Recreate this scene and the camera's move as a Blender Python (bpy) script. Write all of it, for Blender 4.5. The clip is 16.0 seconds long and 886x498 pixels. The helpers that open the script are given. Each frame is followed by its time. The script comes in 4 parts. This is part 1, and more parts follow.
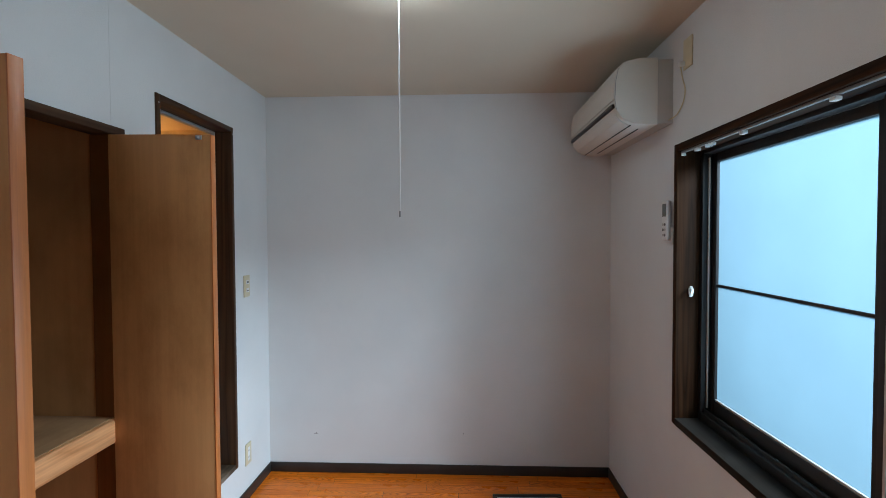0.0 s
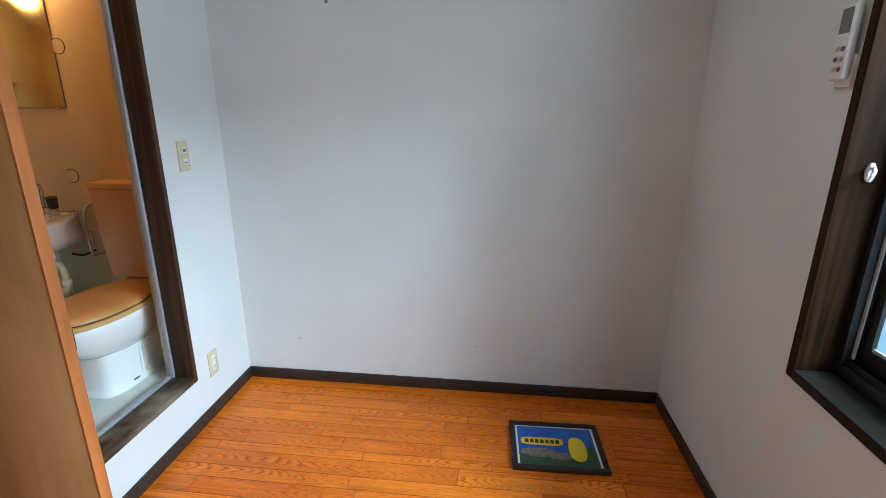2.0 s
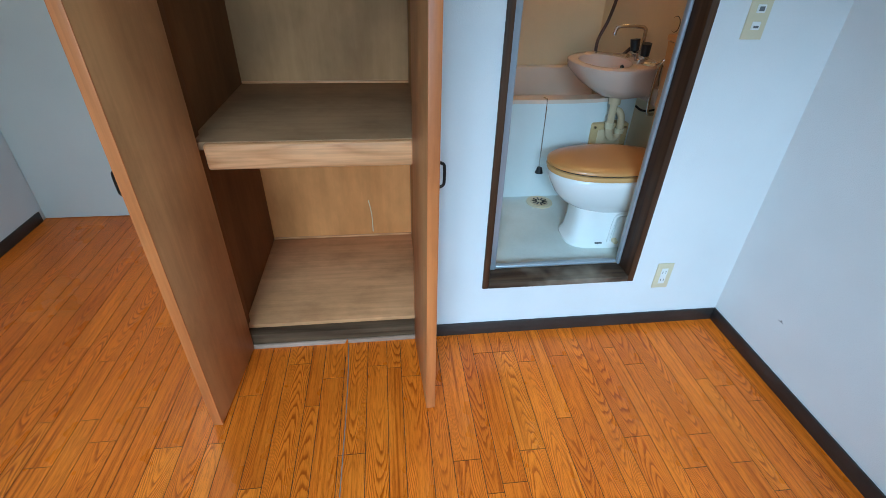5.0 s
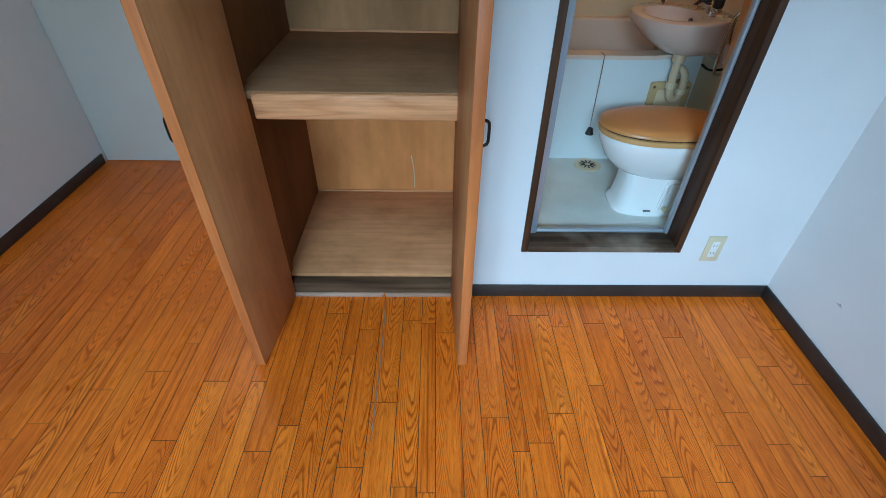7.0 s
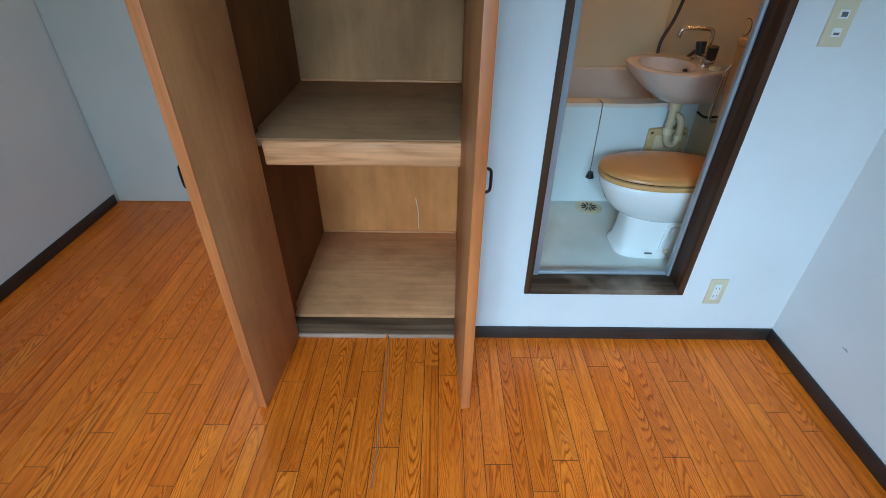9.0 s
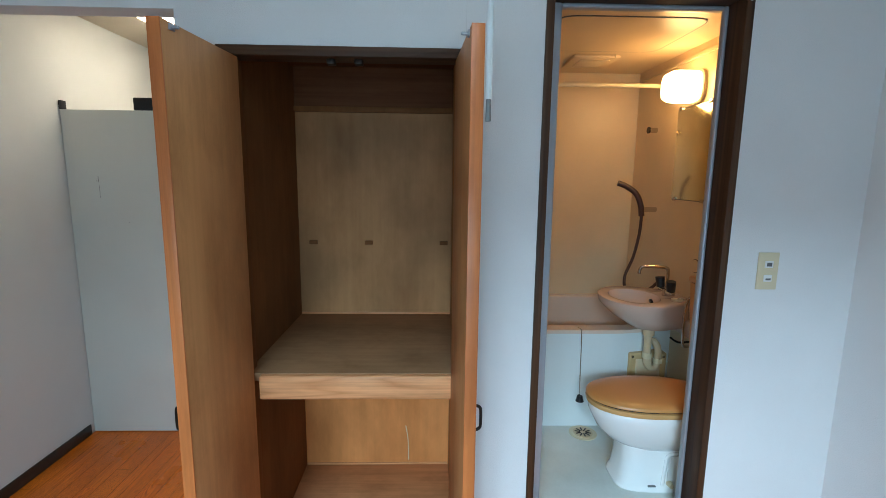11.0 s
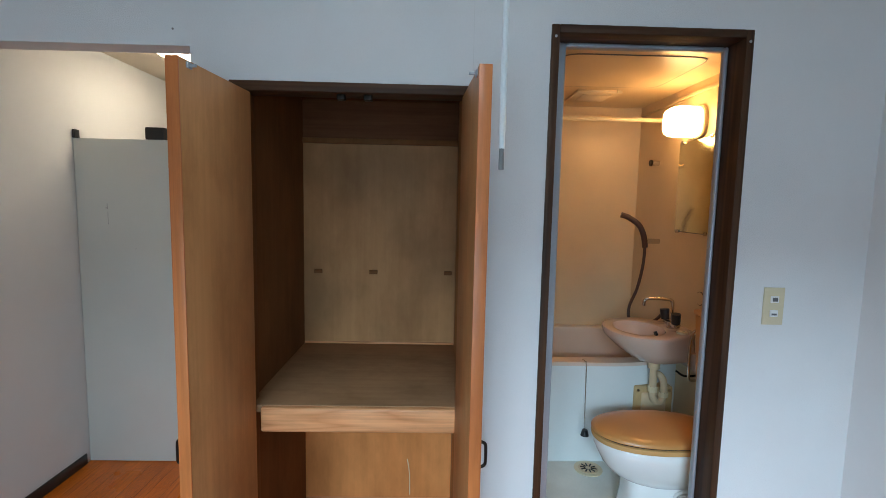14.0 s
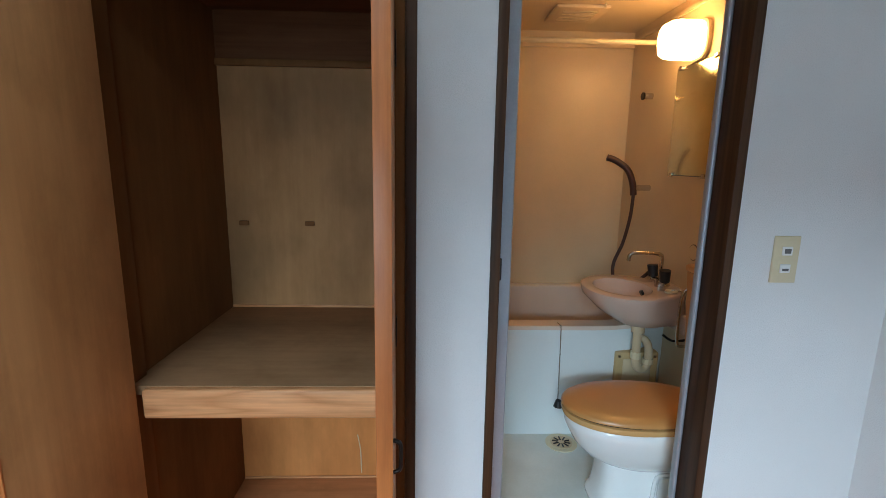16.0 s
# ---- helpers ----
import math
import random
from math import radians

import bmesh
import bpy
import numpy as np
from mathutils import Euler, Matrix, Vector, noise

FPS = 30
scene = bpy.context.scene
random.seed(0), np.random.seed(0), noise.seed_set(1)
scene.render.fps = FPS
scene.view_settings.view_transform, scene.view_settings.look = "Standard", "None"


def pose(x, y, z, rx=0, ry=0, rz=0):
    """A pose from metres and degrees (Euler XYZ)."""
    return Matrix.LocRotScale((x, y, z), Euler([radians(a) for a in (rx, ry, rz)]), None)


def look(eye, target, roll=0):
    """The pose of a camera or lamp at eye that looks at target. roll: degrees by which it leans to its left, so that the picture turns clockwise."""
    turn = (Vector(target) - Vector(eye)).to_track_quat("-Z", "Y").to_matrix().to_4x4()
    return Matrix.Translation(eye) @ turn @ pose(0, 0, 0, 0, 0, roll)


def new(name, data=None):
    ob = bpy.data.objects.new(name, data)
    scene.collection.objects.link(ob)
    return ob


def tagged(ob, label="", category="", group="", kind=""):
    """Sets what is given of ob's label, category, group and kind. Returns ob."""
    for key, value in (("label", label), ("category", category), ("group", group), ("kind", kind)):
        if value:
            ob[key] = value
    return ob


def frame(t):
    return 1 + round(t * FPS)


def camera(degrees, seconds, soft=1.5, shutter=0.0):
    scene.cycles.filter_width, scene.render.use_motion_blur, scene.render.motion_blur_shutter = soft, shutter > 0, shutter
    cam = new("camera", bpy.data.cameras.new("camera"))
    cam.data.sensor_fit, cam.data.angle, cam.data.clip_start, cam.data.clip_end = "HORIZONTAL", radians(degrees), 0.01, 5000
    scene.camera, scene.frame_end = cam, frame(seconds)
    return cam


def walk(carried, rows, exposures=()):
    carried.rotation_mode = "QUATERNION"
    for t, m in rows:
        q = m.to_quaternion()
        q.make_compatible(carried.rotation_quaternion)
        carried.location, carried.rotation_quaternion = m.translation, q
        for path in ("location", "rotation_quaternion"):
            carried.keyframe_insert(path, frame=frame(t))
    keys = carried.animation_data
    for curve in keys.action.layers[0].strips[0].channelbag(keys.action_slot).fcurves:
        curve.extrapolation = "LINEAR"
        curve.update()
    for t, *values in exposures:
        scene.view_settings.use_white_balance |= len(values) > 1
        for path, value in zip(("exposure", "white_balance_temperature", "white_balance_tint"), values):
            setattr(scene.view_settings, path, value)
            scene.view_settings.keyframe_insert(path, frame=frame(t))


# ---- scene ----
cam = camera(87.0, 16.0, 0.8)
PATH = [
    (0, (0.259, 0.557, 1.438), (0.173, 2.554, 1.382), -0.2),
    (0.5, (0.298, 0.62, 1.394), (0.228, 2.605, 1.155), -0.9),
    (1, (0.279, 0.775, 1.335), (0.167, 2.721, 0.888), -1.3),
    (1.5, (0.237, 1.022, 1.346), (0.092, 2.948, 0.826), -0.2),
    (2, (0.322, 1.287, 1.343), (0.106, 3.193, 0.777), 0.2),
    (2.5, (0.398, 1.516, 1.359), (-0.094, 3.352, 0.737), 0.1),
    (3, (0.382, 1.723, 1.348), (-0.733, 3.216, 0.62), -0.3),
    (3.5, (0.403, 1.793, 1.349), (-1.205, 2.659, 0.534), -0.5),
    (4, (0.417, 1.836, 1.364), (-1.298, 2.387, 0.495), 0.2),
    (4.5, (0.447, 1.963, 1.348), (-1.261, 2.31, 0.367), 1.3),
    (5, (0.44, 1.987, 1.336), (-1.21, 2.202, 0.226), 1.6),
    (7.5, (0.425, 1.995, 1.333), (-1.126, 2.024, 0.071), 1.2),
    (8, (0.422, 1.996, 1.328), (-1.128, 2.015, 0.064), 1.1),
    (8.5, (0.428, 1.994, 1.327), (-1.13, 2.01, 0.073), 1.0),
    (9, (0.434, 1.994, 1.358), (-1.216, 2.015, 0.228), 1.0),
    (9.5, (0.454, 1.988, 1.411), (-1.324, 2.03, 0.495), 1.6),
    (10, (0.468, 1.987, 1.447), (-1.421, 2.041, 0.79), 1.6),
    (10.2, (0.486, 1.996, 1.448), (-1.442, 2.052, 0.919), 1.6),
    (12.3, (0.489, 1.98, 1.462), (-1.497, 2.039, 1.231), 0.5),
    (12.5, (0.489, 1.98, 1.465), (-1.497, 2.041, 1.239), 0.6),
    (13, (0.489, 1.982, 1.467), (-1.498, 2.04, 1.252), 0.7),
    (13.5, (0.49, 1.98, 1.466), (-1.498, 2.035, 1.262), 0.9),
    (14, (0.493, 1.98, 1.467), (-1.497, 2.026, 1.272), 1.2),
    (14.5, (0.495, 1.987, 1.467), (-1.495, 2.017, 1.277), 1.3),
    (15, (0.491, 2.022, 1.462), (-1.497, 2.033, 1.251), 1.2),
    (15.5, (0.413, 2.107, 1.419), (-1.567, 2.093, 1.141), 0.7),
    (16, (0.185, 2.167, 1.394), (-1.779, 2.23, 1.025), 0.9),
]
EXPOSURE = [(0, -0.72, 7050, 14), (1, -0.50, 7050, 13), (2, -0.29, 7000, 12), (2.5, -0.34, 6850, 10), (3, -0.62, 6100, 6), (3.5, -0.72, 5800, 4), (4, -0.50, 5800, 4), (4.5, -0.38, 5850, 4), (5, -0.45, 5880, 5), (7.5, -0.63, 5860, 5), (9, -0.62, 5900, 5), (10, -0.50, 6100, 5), (12.5, -0.60, 6750, 13), (15, -0.60, 6750, 13), (15.5, -0.62, 6850, 14), (16, -0.72, 6950, 14)]
walk(cam, [(t, look(eye, target, roll)) for t, eye, target, roll in PATH], EXPOSURE)

# ---- world and light ----
world = bpy.data.worlds.new("sky")
world.use_nodes = True
scene.world = world
wn = world.node_tree
sky = wn.nodes.new("ShaderNodeTexSky")
sky.sky_type, sky.sun_disc, sky.sun_elevation, sky.sun_rotation = "NISHITA", False, radians(35), radians(200)
wn.nodes["Background"].inputs["Strength"].default_value = 0.1
wn.links.new(sky.outputs[0], wn.nodes["Background"].inputs["Color"])


def area_lamp(name, m, sx, sy, watts, colour):
    d = bpy.data.lights.new(name, "AREA")
    d.shape, d.size, d.size_y, d.energy, d.color = "RECTANGLE", sx, sy, watts, colour
    ob = new(name, d)
    ob.matrix_world = m
    return ob


# daylight: the open sky falls steeply through the clear half of the window, the frosted pane spreads the rest
area_lamp("sky_light", look((3.05, 1.25, 2.48), (-0.1, 1.60, 0.50)), 1.5, 1.0, 520, (0.52, 0.78, 1.0))
area_lamp("daylight_pane", look((1.37, 1.70, 1.25), (0.0, 1.70, 1.25)), 1.5, 1.15, 56, (0.52, 0.78, 1.0))


# ---- materials ----
def nodes_of(name):
    m = bpy.data.materials.new(name)
    m.use_nodes = True
    t = m.node_tree
    return m, t, t.nodes["Principled BSDF"], t.nodes, t.links


def noise_of(t, coords, scale, detail=4.0, rough=0.55):
    n = t.nodes.new("ShaderNodeTexNoise")
    n.inputs["Scale"].default_value, n.inputs["Detail"].default_value, n.inputs["Roughness"].default_value = scale, detail, rough
    t.links.new(coords, n.inputs["Vector"])
    return n.outputs["Fac"]


def ramp_of(t, fac, stops):
    r = t.nodes.new("ShaderNodeValToRGB")
    while len(r.color_ramp.elements) < len(stops):
        r.color_ramp.elements.new(0.5)
    for e, (p, c) in zip(r.color_ramp.elements, stops):
        e.position, e.color = p, (*c, 1)
    t.links.new(fac, r.inputs["Fac"])
    return r.outputs["Color"]


def mixed(t, kind, fac, a, b):
    m = t.nodes.new("ShaderNodeMix")
    m.data_type, m.blend_type = "RGBA", kind
    if hasattr(fac, "links"):
        t.links.new(fac, m.inputs[0])
    else:
        m.inputs[0].default_value = fac
    for slot, v in ((6, a), (7, b)):
        if hasattr(v, "links"):
            t.links.new(v, m.inputs[slot])
        else:
            m.inputs[slot].default_value = (*v, 1)
    return m.outputs[2]


def bump_of(t, height, strength, distance, shader):
    b = t.nodes.new("ShaderNodeBump")
    b.inputs["Strength"].default_value, b.inputs["Distance"].default_value = strength, distance
    t.links.new(height, b.inputs["Height"])
    t.links.new(b.outputs[0], shader.inputs["Normal"])


def coords_of(t, scale=(1, 1, 1), shift=False):
    c = t.nodes.new("ShaderNodeTexCoord").outputs["Object"]
    if shift:
        info = t.nodes.new("ShaderNodeObjectInfo")
        v = t.nodes.new("ShaderNodeVectorMath")
        v.operation = "MULTIPLY_ADD"
        cx = t.nodes.new("ShaderNodeCombineXYZ")
        for s in cx.inputs:
            t.links.new(info.outputs["Random"], s)
        t.links.new(cx.outputs[0], v.inputs[0])
        v.inputs[1].default_value = (37.0, 53.0, 71.0)
        t.links.new(c, v.inputs[2])
        c = v.outputs[0]
    m = t.nodes.new("ShaderNodeMapping")
    m.inputs["Scale"].default_value = scale
    t.links.new(c, m.inputs["Vector"])
    return m.outputs[0]


def paint(name, colour, rough=0.6, vary=0.06, grain=260.0, bump=0.15, stain=2.2, metal=0.0, dirt=None, coat=0.0):
    """A painted or moulded surface: slow stains, fine grain and a slight relief."""
    m, t, b, n, l = nodes_of(name)
    c = coords_of(t)
    slow = noise_of(t, c, stain, 5)
    fine = noise_of(t, c, grain, 2)
    dark = tuple(v * (1 - 2.2 * vary) for v in colour) if dirt is None else dirt
    col = ramp_of(t, slow, [(0.28, dark), (0.62, colour)])
    col = mixed(t, "MULTIPLY", 0.35, col, ramp_of(t, fine, [(0.3, (1 - vary * 2,) * 3), (0.7, (1, 1, 1))]))
    l.new(col, b.inputs["Base Color"])
    b.inputs["Roughness"].default_value, b.inputs["Metallic"].default_value = rough, metal
    b.inputs["Coat Weight"].default_value = coat
    if bump:
        bump_of(t, fine, bump, 0.002, b)
    return m


def timber(name, light, dark, axis="z", rough=0.45, rings=9.0, across=7.0, along=0.7, shift=False, fine=0.5, grime=None, bump=0.12, tint=0.0, line=0.16, spec=0.5, wear=(0.42, 0.72)):
    """Wood with long grain: contour lines of a stretched noise, fine pores and slow stains."""
    m, t, b, n, l = nodes_of(name)
    k = {"x": (along, across, across), "y": (across, along, across), "z": (across, across, along)}[axis]
    c = coords_of(t, k, shift)
    field = noise_of(t, c, 1.0, 1.5, 0.4)
    mul = n.new("ShaderNodeMath")
    mul.operation = "MULTIPLY"
    mul.inputs[1].default_value = rings
    l.new(field, mul.inputs[0])
    pp = n.new("ShaderNodeMath")
    pp.operation = "PINGPONG"
    pp.inputs[1].default_value = 0.5
    l.new(mul.outputs[0], pp.inputs[0])
    mid = tuple((p + q) / 2 for p, q in zip(light, dark))
    col = ramp_of(t, pp.outputs[0], [(0.0, dark), (line, mid), (line * 2.6, light)])
    c2 = coords_of(t, tuple(v * (14 if v != along else 3.0) for v in k), shift)
    pores = noise_of(t, c2, 1.0, 4, 0.6)
    col = mixed(t, "MULTIPLY", fine, col, ramp_of(t, pores, [(0.35, (0.62, 0.56, 0.5)), (0.62, (1, 1, 1))]))
    slow = noise_of(t, coords_of(t, (1, 1, 1), shift), 2.6, 4)
    col = mixed(t, "MIX", ramp_of(t, slow, [(wear[0], (0, 0, 0)), (wear[1], (0.6, 0.6, 0.6))]), col, grime or mid)
    spots = noise_of(t, coords_of(t, tuple(2.2 * v if v != along else 6.0 * v for v in k), shift), 1.0, 5, 0.65)
    col = mixed(t, "MULTIPLY", 0.8, col, ramp_of(t, spots, [(0.30, (0.70, 0.66, 0.62)), (0.56, (1, 1, 1))]))
    if tint:
        info = n.new("ShaderNodeObjectInfo")
        col = mixed(t, "MULTIPLY", tint, col, ramp_of(t, info.outputs["Random"], [(0.0, (0.72, 0.66, 0.6)), (0.5, (0.95, 0.93, 0.9)), (1.0, (1.0, 1.0, 1.0))]))
    l.new(col, b.inputs["Base Color"])
    b.inputs["Roughness"].default_value, b.inputs["Specular IOR Level"].default_value = rough, spec
    if bump:
        bump_of(t, pores, bump, 0.001, b)
    return m


def math_of(t, kind, p, q=0.0, r=None):
    n = t.nodes.new("ShaderNodeMath")
    n.operation = kind
    for slot, v in zip(n.inputs, (p, q, r)):
        if v is None:
            continue
        if hasattr(v, "links"):
            t.links.new(v, slot)
        else:
            slot.default_value = v
    return n.outputs[0]


def floor_print(name):
    """Orange plank print: nested arcs along the middle of some planks, straight flecked grain on the others."""
    m, t, b, n, l = nodes_of(name)
    rnd = n.new("ShaderNodeObjectInfo").outputs["Random"]
    sep = n.new("ShaderNodeSeparateXYZ")
    l.new(n.new("ShaderNodeTexCoord").outputs["Object"], sep.inputs[0])
    bend = noise_of(t, coords_of(t, (1.6, 9.0, 1.0), True), 1.0, 2, 0.5)
    wob = noise_of(t, coords_of(t, (7.0, 55.0, 1.0), True), 1.0, 3, 0.55)
    y = math_of(t, "ADD", sep.outputs[1], math_of(t, "MULTIPLY", math_of(t, "SUBTRACT", bend, 0.5), 0.075))
    side = math_of(t, "SIGN", math_of(t, "SUBTRACT", math_of(t, "FRACT", math_of(t, "MULTIPLY", rnd, 17.3)), 0.5))
    sharp = math_of(t, "MULTIPLY_ADD", math_of(t, "FRACT", math_of(t, "MULTIPLY", rnd, 29.7)), 120.0, 150.0)
    arc = math_of(t, "MULTIPLY", math_of(t, "MULTIPLY", y, y), sharp)
    f = math_of(t, "ADD", math_of(t, "MULTIPLY", sep.outputs[0], side), arc)
    f = math_of(t, "ADD", f, math_of(t, "MULTIPLY", bend, 0.55))
    f = math_of(t, "ADD", f, math_of(t, "MULTIPLY", wob, 0.07))
    arcs = math_of(t, "FRACT", math_of(t, "MULTIPLY", f, 19.0))
    arcs = ramp_of(t, arcs, [(0.0, (0.50, 0.35, 0.22)), (0.12, (0.55, 0.40, 0.27)), (0.32, (0.88, 0.79, 0.68)), (0.55, (1, 1, 1)), (0.90, (0.98, 0.96, 0.92)), (1.0, (0.50, 0.35, 0.22))])
    lines = noise_of(t, coords_of(t, (1.8, 95.0, 1.0), True), 1.0, 4, 0.65)
    lines = ramp_of(t, lines, [(0.32, (0.52, 0.38, 0.25)), (0.46, (0.86, 0.78, 0.68)), (0.60, (1, 1, 1))])
    pick = math_of(t, "GREATER_THAN", math_of(t, "FRACT", math_of(t, "MULTIPLY", rnd, 7.7)), 0.36)
    zone = noise_of(t, coords_of(t, (2.6, 13.0, 1.0), True), 1.0, 2, 0.5)
    pick = math_of(t, "MULTIPLY", pick, ramp_of(t, zone, [(0.40, (0.0, 0.0, 0.0)), (0.54, (1, 1, 1))]))
    grain = mixed(t, "MIX", pick, lines, arcs)
    fleck = noise_of(t, coords_of(t, (26.0, 380.0, 1.0), True), 1.0, 2, 0.6)
    grain = mixed(t, "MULTIPLY", 0.55, grain, ramp_of(t, fleck, [(0.34, (0.55, 0.42, 0.31)), (0.50, (1, 1, 1))]))
    tone = ramp_of(t, math_of(t, "FRACT", math_of(t, "MULTIPLY", rnd, 3.1)), [(0.0, (0.77, 0.174, 0.013)), (0.35, (0.83, 0.194, 0.015)), (0.75, (0.87, 0.214, 0.017)), (1.0, (0.91, 0.248, 0.023))])
    slow = noise_of(t, coords_of(t, (3.0, 6.0, 1.0), True), 1.0, 3)
    tone = mixed(t, "MULTIPLY", 1.0, tone, ramp_of(t, slow, [(0.3, (0.80, 0.74, 0.68)), (0.65, (1, 1, 1))]))
    l.new(mixed(t, "MULTIPLY", 1.0, tone, grain), b.inputs["Base Color"])
    wear = noise_of(t, coords_of(t, (1, 1, 1)), 3.0, 4)
    rough = ramp_of(t, wear, [(0.3, (0.24, 0.24, 0.24)), (0.7, (0.36, 0.36, 0.36))])
    l.new(rough, b.inputs["Roughness"])
    b.inputs["Specular IOR Level"].default_value = 0.32
    bump_of(t, fleck, 0.05, 0.001, b)
    return m


def glow(name, colour, strength):
    m, t, b, n, l = nodes_of(name)
    b.inputs["Base Color"].default_value = (*colour, 1)
    b.inputs["Emission Color"].default_value = (*colour, 1)
    b.inputs["Emission Strength"].default_value = strength
    return m


WALL = paint("wallpaper", (0.71, 0.71, 0.705), 0.75, 0.045, 420.0, 0.5, 1.6)
CEIL = paint("ceiling_paper", (0.66, 0.575, 0.46), 0.8, 0.04, 380.0, 0.35, 1.1)
BASE = paint("baseboard_vinyl", (0.035, 0.028, 0.025), 0.45, 0.2, 90.0, 0.2, 6.0)
FLOOR = floor_print("floor_plank")
JOINT = paint("floor_joint", (0.075, 0.023, 0.007), 0.6)
LEAF = timber("door_veneer", (0.61, 0.296, 0.121), (0.54, 0.248, 0.097), "z", 0.42, 3.0, 3.5, 0.6, True, 0.3, (0.47, 0.205, 0.076), spec=0.3)
EDGE = timber("door_edge_wood", (0.64, 0.205, 0.06), (0.47, 0.135, 0.037), "z", 0.4, 4.0, 9.0, 0.5, False, 0.4)
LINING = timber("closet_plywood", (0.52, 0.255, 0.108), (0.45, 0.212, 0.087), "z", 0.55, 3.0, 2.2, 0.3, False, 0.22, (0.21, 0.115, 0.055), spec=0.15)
# closet plywood darkened: shade of the left side is put into its colour
LINING_SHADED = timber("closet_shaded_plywood", (0.24, 0.098, 0.034), (0.195, 0.076, 0.026), "z", 0.6, 3.0, 3.0, 0.4, False, 0.32, (0.15, 0.066, 0.026), spec=0.08)
BOARD = timber("shelf_plywood", (0.74, 0.345, 0.154), (0.65, 0.298, 0.128), "y", 0.6, 3.0, 3.5, 0.8, True, 0.4, (0.48, 0.228, 0.108), spec=0.12)
SHELF = timber("dusty_shelf_plywood", (0.43, 0.228, 0.112), (0.36, 0.19, 0.092), "y", 0.6, 3.0, 3.5, 0.8, True, 0.28, (0.25, 0.138, 0.075), spec=0.12)
BEAM = timber("shelf_beam_wood", (0.84, 0.40, 0.185), (0.66, 0.275, 0.11), "y", 0.42, 16.0, 11.0, 0.5, False, 0.5, spec=0.3, line=0.12)
SILLDARK = timber("worn_dark_board", (0.15, 0.088, 0.050), (0.075, 0.042, 0.024), "y", 0.65, 5.0, 9.0, 0.6, False, 0.6, spec=0.08)
DARKWOOD = timber("dark_stained_wood", (0.085, 0.040, 0.020), (0.042, 0.018, 0.009), "z", 0.5, 5.0, 14.0, 0.6, False, 0.6, spec=0.25)
DARKWOOD_Y = timber("dark_stained_wood_rail", (0.085, 0.040, 0.020), (0.042, 0.018, 0.009), "y", 0.5, 5.0, 14.0, 0.6, False, 0.6, spec=0.25)
WORN = timber("worn_sill_wood", (0.085, 0.052, 0.032), (0.04, 0.022, 0.013), "y", 0.6, 5.0, 12.0, 0.8, False, 0.6, (0.36, 0.29, 0.22), wear=(0.46, 0.60), spec=0.2)
WSILL = timber("weathered_window_sill", (0.030, 0.022, 0.017), (0.014, 0.010, 0.008), "y", 0.7, 4.0, 8.0, 0.6, False, 0.6, (0.062, 0.052, 0.045), spec=0.08)
WINWOOD = timber("window_dark_wood", (0.062, 0.026, 0.012), (0.018, 0.008, 0.004), "z", 0.6, 7.0, 18.0, 0.6, False, 0.8, spec=0.06, line=0.22)
WINWOOD_Y = timber("window_dark_wood_rail", (0.062, 0.026, 0.012), (0.018, 0.008, 0.004), "y", 0.6, 7.0, 18.0, 0.6, False, 0.8, spec=0.06, line=0.22)
BRONZE = paint("bronze_aluminium", (0.014, 0.011, 0.010), 0.55, 0.15, 150.0, 0.05, 5.0, 0.0)
ALU = paint("aluminium", (0.39, 0.42, 0.46), 0.34, 0.08, 200.0, 0.08, 6.0, 0.35)
CHROME = paint("chrome", (0.62, 0.60, 0.58), 0.14, 0.05, 120.0, 0.0, 9.0, 1.0)
BATHWALL = paint("bath_panel", (0.70, 0.545, 0.345), 0.36, 0.04, 160.0, 0.05, 1.7, 0, (0.60, 0.465, 0.29))
# brighter copy of the closet plywood, light bounced off the floor painted in
LINING_BOUNCE = timber("closet_bounce_lit_plywood", (0.84, 0.335, 0.108), (0.76, 0.28, 0.084), "z", 0.5, 3.0, 2.2, 0.3, False, 0.2, (0.62, 0.225, 0.07), spec=0.2)
BATHFLOOR = paint("bath_floor_resin", (0.66, 0.70, 0.66), 0.42, 0.06, 140.0, 0.2, 3.5, 0, (0.52, 0.55, 0.50))
TUB = paint("tub_resin", (0.72, 0.77, 0.76), 0.28, 0.03, 160.0, 0.02, 2.5)
TUBTOP = paint("tub_rim", (0.72, 0.58, 0.47), 0.3, 0.04, 160.0, 0.02, 2.5)
SINK = paint("sink_china", (0.60, 0.455, 0.375), 0.14, 0.03, 200.0, 0.0, 3.0, 0, None, 0.4)
CHINA = paint("white_china", (0.80, 0.80, 0.78), 0.12, 0.02, 200.0, 0.0, 3.0, 0, None, 0.4)
LID = paint("lid_plastic", (0.57, 0.262, 0.085), 0.28, 0.04, 220.0, 0.03, 2.6)
SEATM = paint("seat_plastic", (0.64, 0.36, 0.14), 0.2, 0.04, 220.0, 0.03, 2.6)
TANK = paint("tank_plastic", (0.62, 0.32, 0.12), 0.35, 0.05, 220.0, 0.03, 2.6)
CREAM = paint("cream_plastic", (0.66, 0.57, 0.38), 0.4, 0.05, 240.0, 0.05, 9.0)
PLATE = paint("ochre_plate_plastic", (0.52, 0.36, 0.17), 0.4, 0.08, 200.0, 0.05, 9.0)
PIPE = paint("drain_pipe_plastic", (0.60, 0.47, 0.30), 0.35, 0.06, 200.0, 0.03, 6.0)
WHITE = paint("white_plastic", (0.74, 0.74, 0.72), 0.35, 0.03, 260.0, 0.05, 4.0)
ACWHITE = paint("ac_plastic", (0.70, 0.67, 0.61), 0.4, 0.03, 260.0, 0.05, 3.0)
